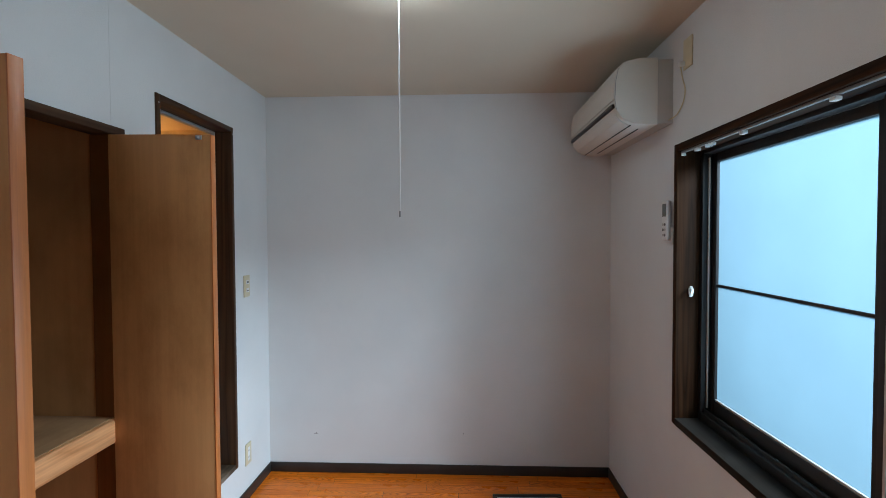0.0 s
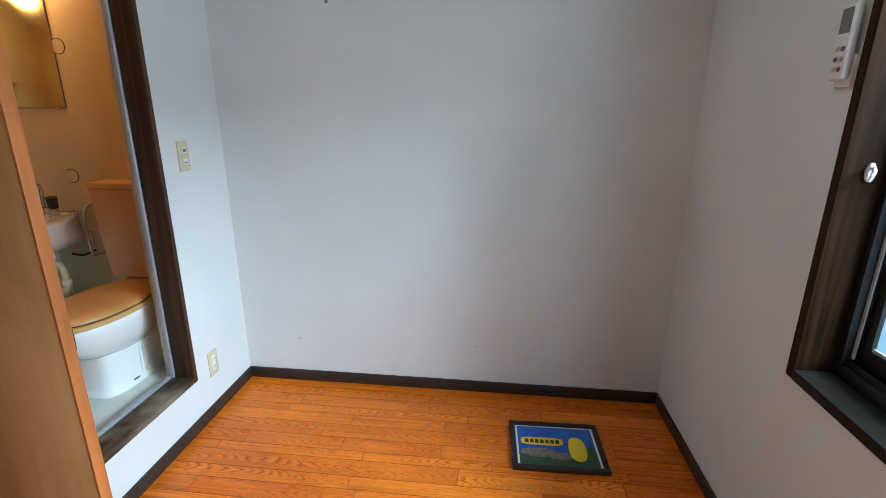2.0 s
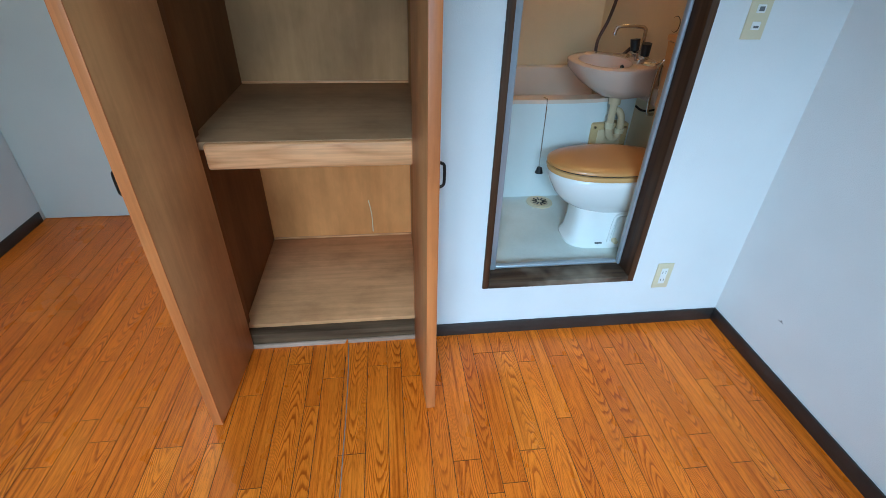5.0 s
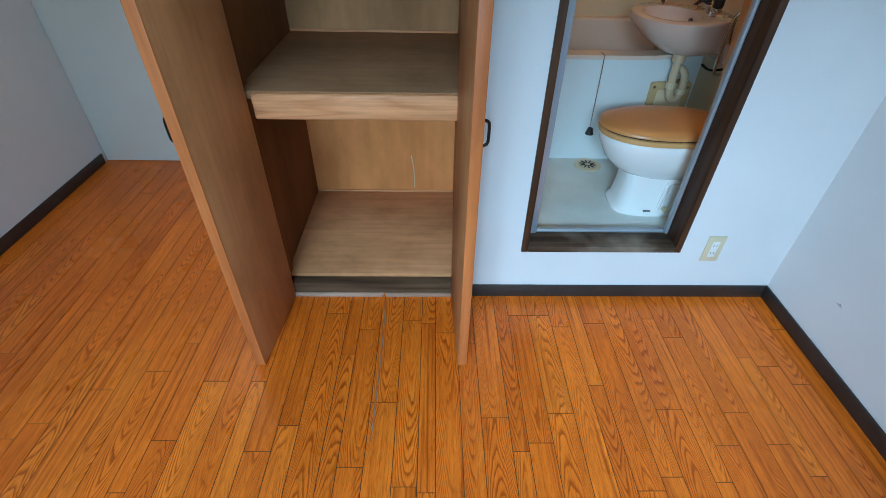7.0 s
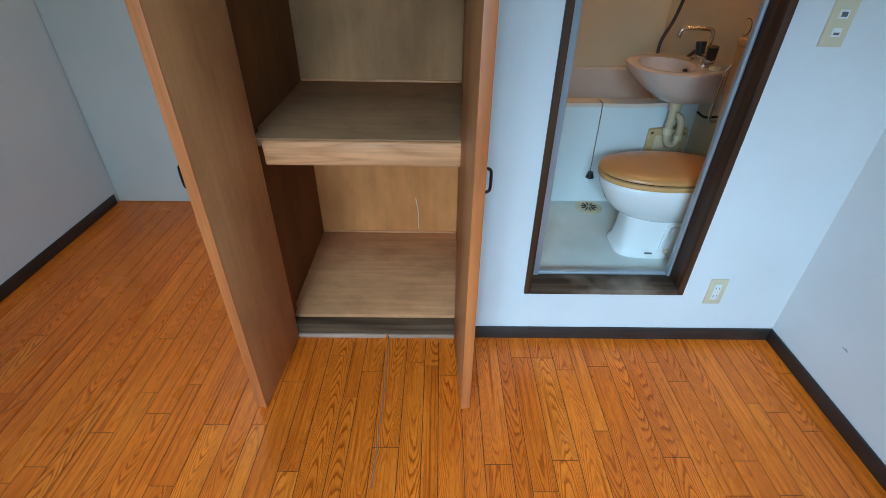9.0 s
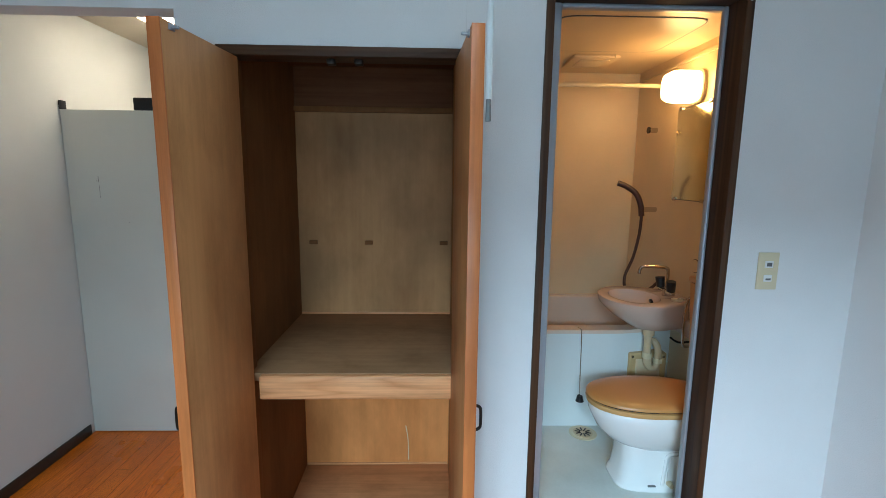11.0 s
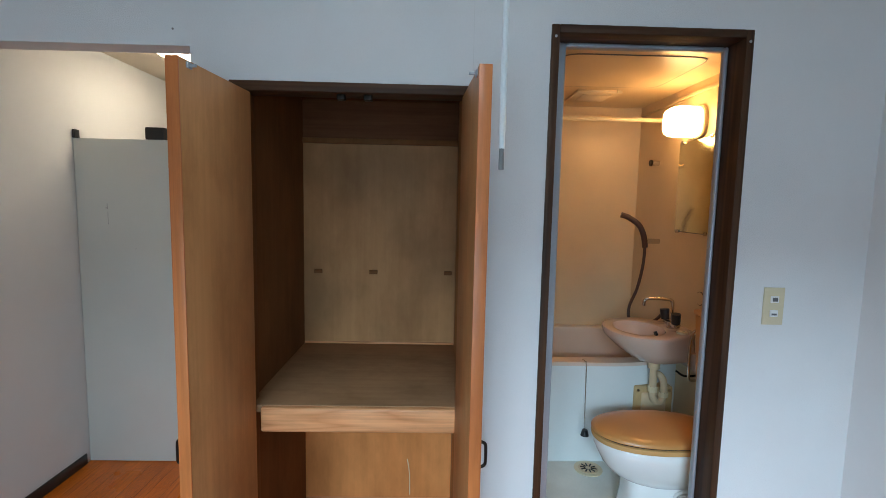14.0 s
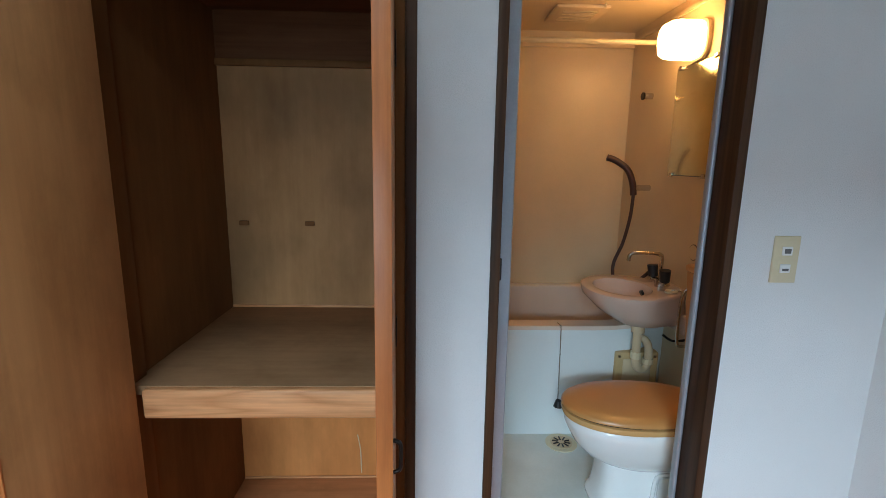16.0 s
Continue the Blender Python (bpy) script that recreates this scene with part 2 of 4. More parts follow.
ACGREY = paint("ac_side_plastic", (0.50, 0.48, 0.45), 0.45, 0.04, 260.0, 0.05, 3.0)
BLACK = paint("black_plastic", (0.012, 0.012, 0.013), 0.4, 0.1, 200.0, 0.05, 6.0)
IRON = paint("dark_bronze_metal", (0.03, 0.022, 0.018), 0.4, 0.1, 200.0, 0.05, 9.0, 0.8)
HOSE = paint("brown_hose", (0.055, 0.016, 0.009), 0.45, 0.1, 300.0, 0.1, 9.0)
PANEL = paint("kitchen_board", (0.66, 0.66, 0.60), 0.5, 0.03, 240.0, 0.05, 1.8)
CABINET = paint("cabinet_front", (0.42, 0.38, 0.28), 0.45, 0.06, 200.0, 0.05, 3.0)
STEEL = paint("stainless_steel", (0.55, 0.56, 0.56), 0.25, 0.06, 300.0, 0.05, 6.0, 1.0)
RAILGREY = paint("dull_grey_metal", (0.20, 0.19, 0.18), 0.5, 0.08, 200.0, 0.05, 9.0)
LCD = paint("remote_screen", (0.16, 0.17, 0.16), 0.2, 0.05, 200.0, 0.0, 9.0)
MARK_PALE = paint("seam_shadow", (0.64, 0.64, 0.63), 0.8)
# dark wood that also holds the header's shade at the closet top
DUSK = timber("closet_top_shaded_wood", (0.165, 0.062, 0.027), (0.11, 0.040, 0.017), "y", 0.6, 3.0, 6.0, 0.5, False, 0.5, spec=0.06)
KICK = timber("worn_kick_strip", (0.55, 0.38, 0.29), (0.36, 0.22, 0.15), "y", 0.65, 3.0, 6.0, 0.6, False, 0.5, spec=0.1)
BAR = paint("print_grey", (0.12, 0.12, 0.12), 0.5)
PALEMARK = paint("bare_wood_scratch", (0.80, 0.66, 0.46), 0.6)
BATHGLOW = glow("lit_glass_shade", (1.0, 0.60, 0.24), 31.0)
RINGLOW = glow("lit_ring_tube", (0.66, 0.85, 1.0), 75.0)
KGLOW = glow("lit_tube_cover", (1.0, 0.90, 0.70), 27.0)

# frosted pane: scatters the light from behind
FROST, ft, fb, fn, fl = nodes_of("frosted_glass")
tr = fn.new("ShaderNodeBsdfTranslucent")
fl.new(ramp_of(ft, noise_of(ft, coords_of(ft), 2.4, 4), [(0.3, (0.125, 0.180, 0.205)), (0.7, (0.140, 0.200, 0.226))]), tr.inputs["Color"])
fb.inputs["Roughness"].default_value, fb.inputs["Base Color"].default_value = 0.3, (0.3, 0.33, 0.35, 1)
mx = fn.new("ShaderNodeMixShader")
mx.inputs[0].default_value = 0.85
fl.new(fb.outputs[0], mx.inputs[1])
fl.new(tr.outputs[0], mx.inputs[2])
fl.new(mx.outputs[0], fn["Material Output"].inputs["Surface"])

MIRROR, mt, mb, mn, ml = nodes_of("old_mirror")
mb.inputs["Metallic"].default_value, mb.inputs["Roughness"].default_value = 1.0, 0.2
ml.new(ramp_of(mt, noise_of(mt, coords_of(mt), 5.0, 4), [(0.3, (0.66, 0.62, 0.40)), (0.6, (0.76, 0.72, 0.48))]), mb.inputs["Base Color"])


# ---- mesh helpers ----
def part(name, bm, material, parent=None, label=""):
    """Links a bmesh, made in world coordinates, as one mesh object under parent."""
    me = bpy.data.meshes.new(name)
    bmesh.ops.recalc_face_normals(bm, faces=bm.faces)
    bm.to_mesh(me)
    bm.free()
    me.materials.append(material)
    ob = new(name, me)
    if parent:
        ob.parent = parent
        ob.matrix_parent_inverse = Matrix.Translation(-BASES[parent.name]) if parent.type == "EMPTY" else Matrix()
    if label:
        tagged(ob, label)
    return ob


BASES = {}


def thing(name, at, label, category, group="", kind=""):
    e = new(name)
    e.empty_display_size = 0.1
    e.location = at
    BASES[e.name] = Vector(at)
    return tagged(e, label, category, group, kind)


def smooth(ob, angle=35):
    me = ob.data
    me.polygons.foreach_set("use_smooth", [True] * len(me.polygons))
    me.set_sharp_from_angle(angle=radians(angle))
    return ob


def boxb(x0, x1, y0, y1, z0, z1, bevel=0.0, seg=2, bm=None):
    own = bmesh.new()
    bmesh.ops.create_cube(own, size=1)
    for v in own.verts:
        v.co = Vector(((x0 + x1) / 2 + v.co.x * (x1 - x0), (y0 + y1) / 2 + v.co.y * (y1 - y0), (z0 + z1) / 2 + v.co.z * (z1 - z0)))
    if bevel:
        bmesh.ops.bevel(own, geom=own.edges[:], offset=bevel, segments=seg, profile=0.5, affect="EDGES")
    if bm is None:
        return own
    me = bpy.data.meshes.new("tmp")
    own.to_mesh(me)
    own.free()
    bm.from_mesh(me)
    bpy.data.meshes.remove(me)
    return bm


def box(name, dims, material, parent=None, bevel=0.002, label="", seg=2):
    return smooth(part(name, boxb(*dims, bevel, seg), material, parent, label), 40)


def cylb(p, q, r, r2=None, seg=20, bm=None):
    bm = bm or bmesh.new()
    p, q = Vector(p), Vector(q)
    d = q - p
    m = Matrix.Translation((p + q) / 2) @ d.to_track_quat("Z", "Y").to_matrix().to_4x4()
    bmesh.ops.create_cone(bm, cap_ends=True, segments=seg, radius1=r, radius2=r if r2 is None else r2, depth=d.length, matrix=m)
    return bm


def cyl(name, p, q, r, material, parent=None, r2=None, label="", seg=20):
    return smooth(part(name, cylb(p, q, r, r2, seg), material, parent, label))


def tube(name, pts, r, material, parent=None, label="", seg=10, steps=6):
    """A round tube along a smooth line through pts."""
    P = [Vector(p) for p in pts]
    line = []
    for i in range(len(P) - 1):
        a, b, c, d = P[max(i - 1, 0)], P[i], P[i + 1], P[min(i + 2, len(P) - 1)]
        for k in range(steps):
            s = k / steps
            line.append(0.5 * ((2 * b) + (c - a) * s + (2 * a - 5 * b + 4 * c - d) * s * s + (3 * b - a - 3 * c + d) * s ** 3))
    line.append(P[-1])
    bm = bmesh.new()
    rows, ref = [], Vector((0.31, 0.17, 0.93))
    for i, p in enumerate(line):
        d = (line[min(i + 1, len(line) - 1)] - line[max(i - 1, 0)]).normalized()
        u = d.cross(ref).normalized()
        w = d.cross(u)
        rows.append([bm.verts.new(p + r * (math.cos(k * math.tau / seg) * u + math.sin(k * math.tau / seg) * w)) for k in range(seg)])
    for a, b in zip(rows, rows[1:]):
        for k in range(seg):
            bm.faces.new((a[k], a[(k + 1) % seg], b[(k + 1) % seg], b[k]))
    bm.faces.new(rows[0])
    bm.faces.new(rows[-1])
    return smooth(part(name, bm, material, parent, label), 60)


def loftb(rings, close=True, bm=None):
    """Skin over rings of equal count; caps at both ends."""
    bm = bm or bmesh.new()
    V = [[bm.verts.new(p) for p in ring] for ring in rings]
    n = len(V[0])
    for a, b in zip(V, V[1:]):
        for k in range(n):
            bm.faces.new((a[k], a[(k + 1) % n], b[(k + 1) % n], b[k]))
    if close:
        bm.faces.new(V[0])
        bm.faces.new(V[-1])
    return bm


def oval(cx, cy, z, rx, ry, n=36, power=2.0, back=None):
    """A ring round (cx, cy); back flattens it towards +y."""
    out = []
    for k in range(n):
        a = k * math.tau / n
        c, s = math.cos(a), math.sin(a)
        x = cx + rx * math.copysign(abs(c) ** (2 / power), c)
        y = cy + ry * math.copysign(abs(s) ** (2 / power), s)
        if back is not None:
            y = min(y, back)
        out.append((x, y, z))
    return out


def prism(profile, axis, a, b):
    """A closed profile drawn out along an axis from a to b."""
    put = {"y": lambda p, v: (p[0], v, p[1]), "x": lambda p, v: (v, p[0], p[1]), "z": lambda p, v: (p[0], p[1], v)}[axis]
    return loftb([[put(p, a) for p in profile], [put(p, b) for p in profile]])


# ---- measures of the place ----
XL, XR, YF, YB, ZC = -0.925, 1.123, 3.335, 0.10, 2.272
OPY, OPZ = 1.268, 1.905            # end and head of the opening to the kitchen
CY0, CY1, CZ = 1.425, 2.078, 1.783  # closet opening
BY0, BY1, BZ0, BZ1 = 2.318, 2.919, 0.231, 1.995  # bathroom door frame, outside
WY0, WY1, WZ0, WZ1 = 0.74, 2.500, 0.668, 1.802   # window frame, outside
TW = 0.14                          # thickness of the outer walls
KX = -3.45                         # end of the kitchen


def wall(name, boxes, label):
    bm = bmesh.new()
    for b in boxes:
        boxb(*b, bm=bm)
    return tagged(part(name, bm, WALL), label, "wall", "", "structure")


# ---- structure ----
far_wall = wall("wall_far", [(XL - 0.1, XR + TW, YF, YF + 0.12, 0, ZC)], "plain white textured wallpaper on the end wall")
wall("wall_back", [(KX, XR + TW, YB - 0.12, YB, 0, ZC)], "plain white wallpapered wall beside the kitchen passage")
wall("wall_window", [(XR, XR + TW, YB, WY0 + 0.02, 0, ZC), (XR, XR + TW, WY1 - 0.02, YF, 0, ZC),
                     (XR, XR + TW, WY0 + 0.02, WY1 - 0.02, 0, WZ0 + 0.02), (XR, XR + TW, WY0 + 0.02, WY1 - 0.02, WZ1 - 0.02, ZC)],
     "white wallpapered wall with the wide window")
T = 0.08
closet_wall = wall("wall_closet", [(XL - T, XL, YB, OPY, OPZ, ZC), (XL - T, XL, OPY, CY0 - 0.02, 0, ZC), (XL - T, XL, CY0 - 0.02, CY1 + 0.02, CZ + 0.01, ZC),
                     (XL - T, XL, CY1 + 0.02, BY0 + 0.015, 0, ZC), (XL - T, XL, BY0 + 0.015, BY1 - 0.015, 0, BZ0 + 0.012),
                     (XL - T, XL, BY0 + 0.015, BY1 - 0.015, BZ1 - 0.012, ZC), (XL - T, XL, BY1 - 0.015, YF, 0, ZC)],
     "white wallpapered wall with closet and bathroom door")
wall("wall_kitchen_end", [(KX - 0.1, KX, YB - 0.12, 1.36, 0, ZC)], "plain wall closing the kitchen passage")
wall("wall_kitchen_side", [(KX, XL - T, 1.30, 1.36, 0, ZC)], "plain wall between kitchen passage and closet")
tagged(part("ceiling", boxb(KX - 0.1, XR + TW, YB - 0.12, YF + 0.12, ZC, ZC + 0.1), CEIL), "off-white papered ceiling with a matt surface", "ceiling", "", "structure")
floor = tagged(part("floor", boxb(KX - 0.1, XR + TW, YB - 0.12, YF + 0.12, -0.1, -0.0012), JOINT), "glossy orange wood-look plank floor", "floor", "", "structure")


def baseboard(dims, n):
    tagged(box("baseboard_%d" % n, dims, BASE, None, 0.003), "dark brown vinyl baseboard along the wall", "baseboard", "", "structure")


H = 0.06
baseboard((XL, XR, YF - 0.008, YF, 0, H), 1)
baseboard((XL, XL + 0.008, CY1 + 0.065, YF - 0.008, 0, H), 2)
baseboard((XR - 0.008, XR, YB + 0.008, YF - 0.008, 0, H), 3)
baseboard((-1.99, XR, YB, YB + 0.008, 0, H), 4)
baseboard((XL, XL + 0.008, OPY + 0.004, CY0 - 0.05, 0, H), 5)

# ---- window ----
win = thing("window_1", (XR, (WY0 + WY1) / 2, WZ0), "wide sliding window with dark frame and frosted glass", "window", "", "structure")
F = 0.03
box("window_frame", (XR - 0.008, XR + 0.085, WY1 - F, WY1, WZ0, WZ1), WINWOOD, win, 0.003)
box("window_frame", (XR - 0.008, XR + 0.085, WY0, WY0 + F, WZ0, WZ1), WINWOOD, win, 0.003)
box("window_frame", (XR - 0.008, XR + 0.085, WY0 + F, WY1 - F, WZ1 - F, WZ1), WINWOOD_Y, win, 0.003)
box("window_sill", (XR - 0.010, XR + 0.085, WY0 + F, WY1 - F, WZ0, WZ0 + F), WSILL, win, 0.003, "weathered grey wooden sill")
ja, jb, zb, zt = WY0 + F, WY1 - F, WZ0 + F, WZ1 - F
X0 = XR + 0.085
for nm, d in (("track_jamb", (X0, X0 + 0.07, jb - 0.018, jb + 0.012, zb - 0.01, zt + 0.01)), ("track_jamb", (X0, X0 + 0.07, ja - 0.012, ja + 0.018, zb - 0.01, zt + 0.01)),
              ("track_head", (X0, X0 + 0.07, ja + 0.018, jb - 0.018, zt - 0.014, zt + 0.01)), ("track_sill", (X0, X0 + 0.07, ja + 0.018, jb - 0.018, zb - 0.01, zb + 0.03))):
    box(nm, d, BRONZE, win, 0.002)
for k in (0.012, 0.04):
    box("track_rib", (X0 + k, X0 + k + 0.006, ja + 0.018, jb - 0.018, zb + 0.0305, zb + 0.045), BRONZE, win, 0.001)
box("side_rib", (X0 + 0.02, X0 + 0.024, jb - 0.028, jb - 0.0182, zb + 0.05, zt - 0.03), ACGREY, win, 0.001)


def sash(y0, y1, x, glass):
    z0, z1, s = zb + 0.036, zt - 0.016, 0.03
    top = thing_part("sash", (x, x + 0.024, y1 - s, y1, z0, z1))
    for d in ((x, x + 0.024, y0, y0 + 0.05, z0, z1), (x, x + 0.024, y0 + 0.05, y1 - s, z0, z0 + 0.05), (x, x + 0.024, y0 + 0.05, y1 - s, z1 - 0.032, z1)):
        box("rail", d, BRONZE, top, 0.002)
    box("midrail", (x + 0.006, x + 0.018, y0 + 0.05, y1 - s, 1.235, 1.245), BRONZE, top, 0.002)
    for p, q in ((z0 + 0.05, 1.235), (1.245, z1 - 0.032)):
        g = part("pane", boxb(x + 0.011, x + 0.014, y0 + 0.05, y1 - s, p, q), glass, top)
        g.visible_shadow = False
    box("glazing_strip", (x + 0.003, x + 0.0105, y0 + 0.05, y1 - s, z0 + 0.05, z0 + 0.058), ACGREY, top, 0.001, "dirty grey glazing strip")
    return top


def thing_part(nm, d):
    return box(nm, d, BRONZE, win, 0.002)


sash(1.665, 2.450, X0 + 0.036, FROST)
box("sash_stile", (X0 + 0.010, X0 + 0.032, 1.630, 1.672, zb + 0.036, zt - 0.016), BRONZE, win, 0.002)
box("stile_rib", (X0 + 0.004, X0 + 0.0095, 1.640, 1.648, zb + 0.036, zt - 0.016), ACGREY, win, 0.001)

# unseen fly screen, added to dim the daylight through the open half
SCREEN, st, sb, sn, sl = nodes_of("added_fly_screen")
tp = sn.new("ShaderNodeBsdfTransparent")
sm = sn.new("ShaderNodeMixShader")
sb.inputs["Base Color"].default_value, sb.inputs["Roughness"].default_value = (0.03, 0.03, 0.03, 1), 0.8
sl.new(ramp_of(st, noise_of(st, coords_of(st), 900.0, 1), [(0.4, (0.66, 0.66, 0.66)), (0.6, (0.84, 0.84, 0.84))]), sm.inputs[0])
sl.new(sb.outputs[0], sm.inputs[1])
sl.new(tp.outputs[0], sm.inputs[2])
sl.new(sm.outputs[0], sn["Material Output"].inputs["Surface"])
scr = box("added_screen_frame", (X0 + 0.044, X0 + 0.06, 1.600, 1.629, zb + 0.036, zt - 0.016), BRONZE, win, 0.002)
box("rail", (X0 + 0.044, X0 + 0.06, 0.80, 1.600, zb + 0.036, zb + 0.062), BRONZE, scr, 0.002)
box("rail", (X0 + 0.044, X0 + 0.06, 0.80, 1.600, zt - 0.042, zt - 0.016), BRONZE, scr, 0.002)
box("rail", (X0 + 0.044, X0 + 0.06, 0.775, 0.80, zb + 0.036, zt - 0.016), BRONZE, scr, 0.002)
part("dimming_mesh", boxb(X0 + 0.051, X0 + 0.0515, 0.80, 1.600, zb + 0.062, zt - 0.042), SCREEN, scr, "dark mesh added out of view to dim the daylight")

rail = thing("curtain_rail", (XR + 0.01, jb - 0.02, WZ1 - F), "thin grey curtain rail with white runners under window head", "curtain rail")
box("track", (XR + 0.004, XR + 0.016, WY0 + F + 0.01, WY1 - F - 0.004, WZ1 - F - 0.009, WZ1 - F - 0.0005), RAILGREY, rail, 0.002)
for k, yy in enumerate((2.455, 2.345, 2.275, 2.255, 2.235, 2.06, 1.70)):
    big = k in (1, 5, 6)
    box("bracket" if big else "runner", (XR + 0.001, XR + 0.019, yy - (0.010 if big else 0.003), yy + (0.010 if big else 0.003), WZ1 - F - 0.021, WZ1 - F - 0.0092), WHITE, rail, 0.003)

hook = thing("curtain_tieback_hook", (XR + 0.05, WY1 - F, 1.21), "small white plastic hook screwed to the window jamb", "hook")
smooth(part("plate", loftb([[(p[0], y, p[1]) for p in [(q[0], q[1]) for q in oval(XR + 0.05, 1.212, 0, 0.010 * s, 0.022 * s, 20)]] for s, y in ((1.0, WY1 - F), (1.0, WY1 - F - 0.006), (0.8, WY1 - F - 0.009))]), WHITE, hook))
tube("prong", [(XR + 0.05, WY1 - F - 0.008, 1.222), (XR + 0.045, WY1 - F - 0.022, 1.218), (XR + 0.038, WY1 - F - 0.028, 1.206), (XR + 0.035, WY1 - F - 0.026, 1.194)], 0.0045, WHITE, hook, "", 8, 4)

# ---- bathroom door frame ----
bdf = thing("door_1", (XL, (BY0 + BY1) / 2, BZ0), "open bathroom doorway with dark wooden casing and aluminium frame", "door frame", "", "structure")
C = 0.024
XD = XL - 0.085
for nm, d, m in (("jamb", (XD, XL + 0.008, BY0, BY0 + C, BZ0, BZ1), DARKWOOD), ("jamb", (XD, XL + 0.008, BY1 - C, BY1, BZ0, BZ1), DARKWOOD),
                 ("head", (XD, XL + 0.008, BY0 + C, BY1 - C, BZ1 - C, BZ1), DARKWOOD_Y), ("sill", (XD, XL + 0.008, BY0 + C, BY1 - C, BZ0, BZ0 + 0.026), WORN)):
    box(nm, d, m, bdf, 0.003)
AL, AR = 0.042, 0.013
for d in ((XD - 0.015, XD + 0.012, BY0 + C, BY0 + C + AL, BZ0 + 0.026, BZ1 - C), (XD - 0.012, XD + 0.012, BY1 - C - AR, BY1 - C, BZ0 + 0.026, BZ1 - C),
          (XD - 0.02, XD + 0.012, BY0 + C + AL, BY1 - C - AR, BZ1 - C - 0.014, BZ1 - C), (XD - 0.02, XD + 0.004, BY0 + C + AL, BY1 - C - AR, BZ0 + 0.026, BZ0 + 0.04)):
    box("aluminium_frame", d, ALU, bdf, 0.006, "dull aluminium track frame", 3)
box("latch", (XD + 0.012, XD + 0.02, BY0 + C + 0.004, BY0 + C + 0.016, 1.09, 1.15), BLACK, bdf, 0.003, "small black latch")
for yy, zz in ((BY0 + 0.012, BZ1 - 0.035), (BY1 - 0.012, BZ1 - 0.035)):
    cyl("screw", (XL + 0.008, yy, zz), (XL + 0.0095, yy, zz), 0.004, ALU, bdf, None, "", 10)

# ---- closet ----
CX = -1.585
closet = thing("closet", (-1.25, 1.75, 0), "built-in plywood closet with open doors and one shelf", "closet")
# left side carries its shade in the colour, right side stays plain
box("side_panel", (CX, XL - 0.01, CY0 - 0.035, CY0 - 0.015, 0, 1.93), LINING_SHADED, closet, 0)
box("side_panel", (CX, XL - 0.01, CY1 + 0.007, CY1 + 0.027, 0, 1.93), LINING, closet, 0)
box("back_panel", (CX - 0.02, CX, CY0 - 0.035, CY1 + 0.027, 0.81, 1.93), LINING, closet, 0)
box("back_panel", (CX - 0.02, CX, CY0 - 0.035, CY1 + 0.027, 0, 0.81), LINING_BOUNCE, closet, 0, "plywood below the shelf, floor bounce in its orange colour")
# top and upper board: the shadow above the rail is in their colour
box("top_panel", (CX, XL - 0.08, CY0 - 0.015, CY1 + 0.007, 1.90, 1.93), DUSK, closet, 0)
box("upper_board", (CX, CX + 0.006, CY0 - 0.015, CY1 + 0.007, 1.738, 1.90), DUSK, closet, 0, "board above the rail, header shade in its dark colour")
box("bottom_board", (CX, XL - 0.040, CY0 - 0.015, CY1 + 0.007, 0.05, 0.078), BOARD, closet, 0.002)
box("threshold", (XL - 0.040, XL + 0.004, CY0 - 0.003, CY1 - 0.003, 0.0, 0.064), SILLDARK, closet, 0.004, "dark worn threshold board")
box("kick_strip", (XL + 0.004, XL + 0.014, CY0 - 0.003, CY1 - 0.003, 0.0, 0.018), KICK, closet, 0.002, "worn brown strip at the floor")
box("shelf_board", (CX, XL - 0.005, CY0 - 0.015, CY1 + 0.007, 0.800, 0.826), SHELF, closet, 0.002, "dusty grey-brown plywood shelf")
box("shelf_beam", (XL - 0.028, XL + 0.014, CY0 + 0.03, CY1 + 0.004, 0.744, 0.823), BEAM, closet, 0.008, "orange-brown planed beam along the shelf front", 3)
box("hanging_rail", (CX, CX + 0.018, CY0 - 0.015, CY1 + 0.007, 1.715, 1.738), LINING_SHADED, closet, 0.002)
for z in (0.078, 0.826):
    box("bead", (CX, CX + 0.008, CY0 - 0.013, CY1 + 0.005, z, z + 0.009), BEAM, closet, 0.002)
for yy in (1.474, 1.719, 2.052):
    box("peg", (CX, CX + 0.012, yy - 0.018, yy + 0.018, 1.146, 1.164), LINING_SHADED, closet, 0.003, "small wooden peg block")
box("casing_head", (XL - 0.07, XL + 0.014, CY0 - 0.044, CY1 + 0.06, CZ, CZ + 0.028), DARKWOOD_Y, closet, 0.003)
box("casing_side", (XL - 0.07, XL + 0.006, CY1 + 0.003, CY1 + 0.033, 0, CZ), LINING_SHADED, closet, 0.003)
box("casing_side", (XL - 0.07, XL + 0.012, CY1 + 0.0335, CY1 + 0.06, 0, CZ), DARKWOOD, closet, 0.003)
box("casing_side", (XL - 0.07, XL + 0.010, CY0 - 0.044, CY0 - 0.001, 0, CZ), LINING_SHADED, closet, 0.003)
for yy in (1.70, 1.78):
    box("roller_catch", (XL - 0.035, XL - 0.008, yy - 0.012, yy + 0.012, CZ - 0.016, CZ - 0.0005), IRON, closet, 0.003, "dark metal roller catch")
tube("scratch", [(CX + 0.0008, 1.882, 0.275), (CX + 0.0008, 1.893, 0.2), (CX + 0.0008, 1.895, 0.10)], 0.0025, PALEMARK, closet, "pale scratch in the plywood", 6)


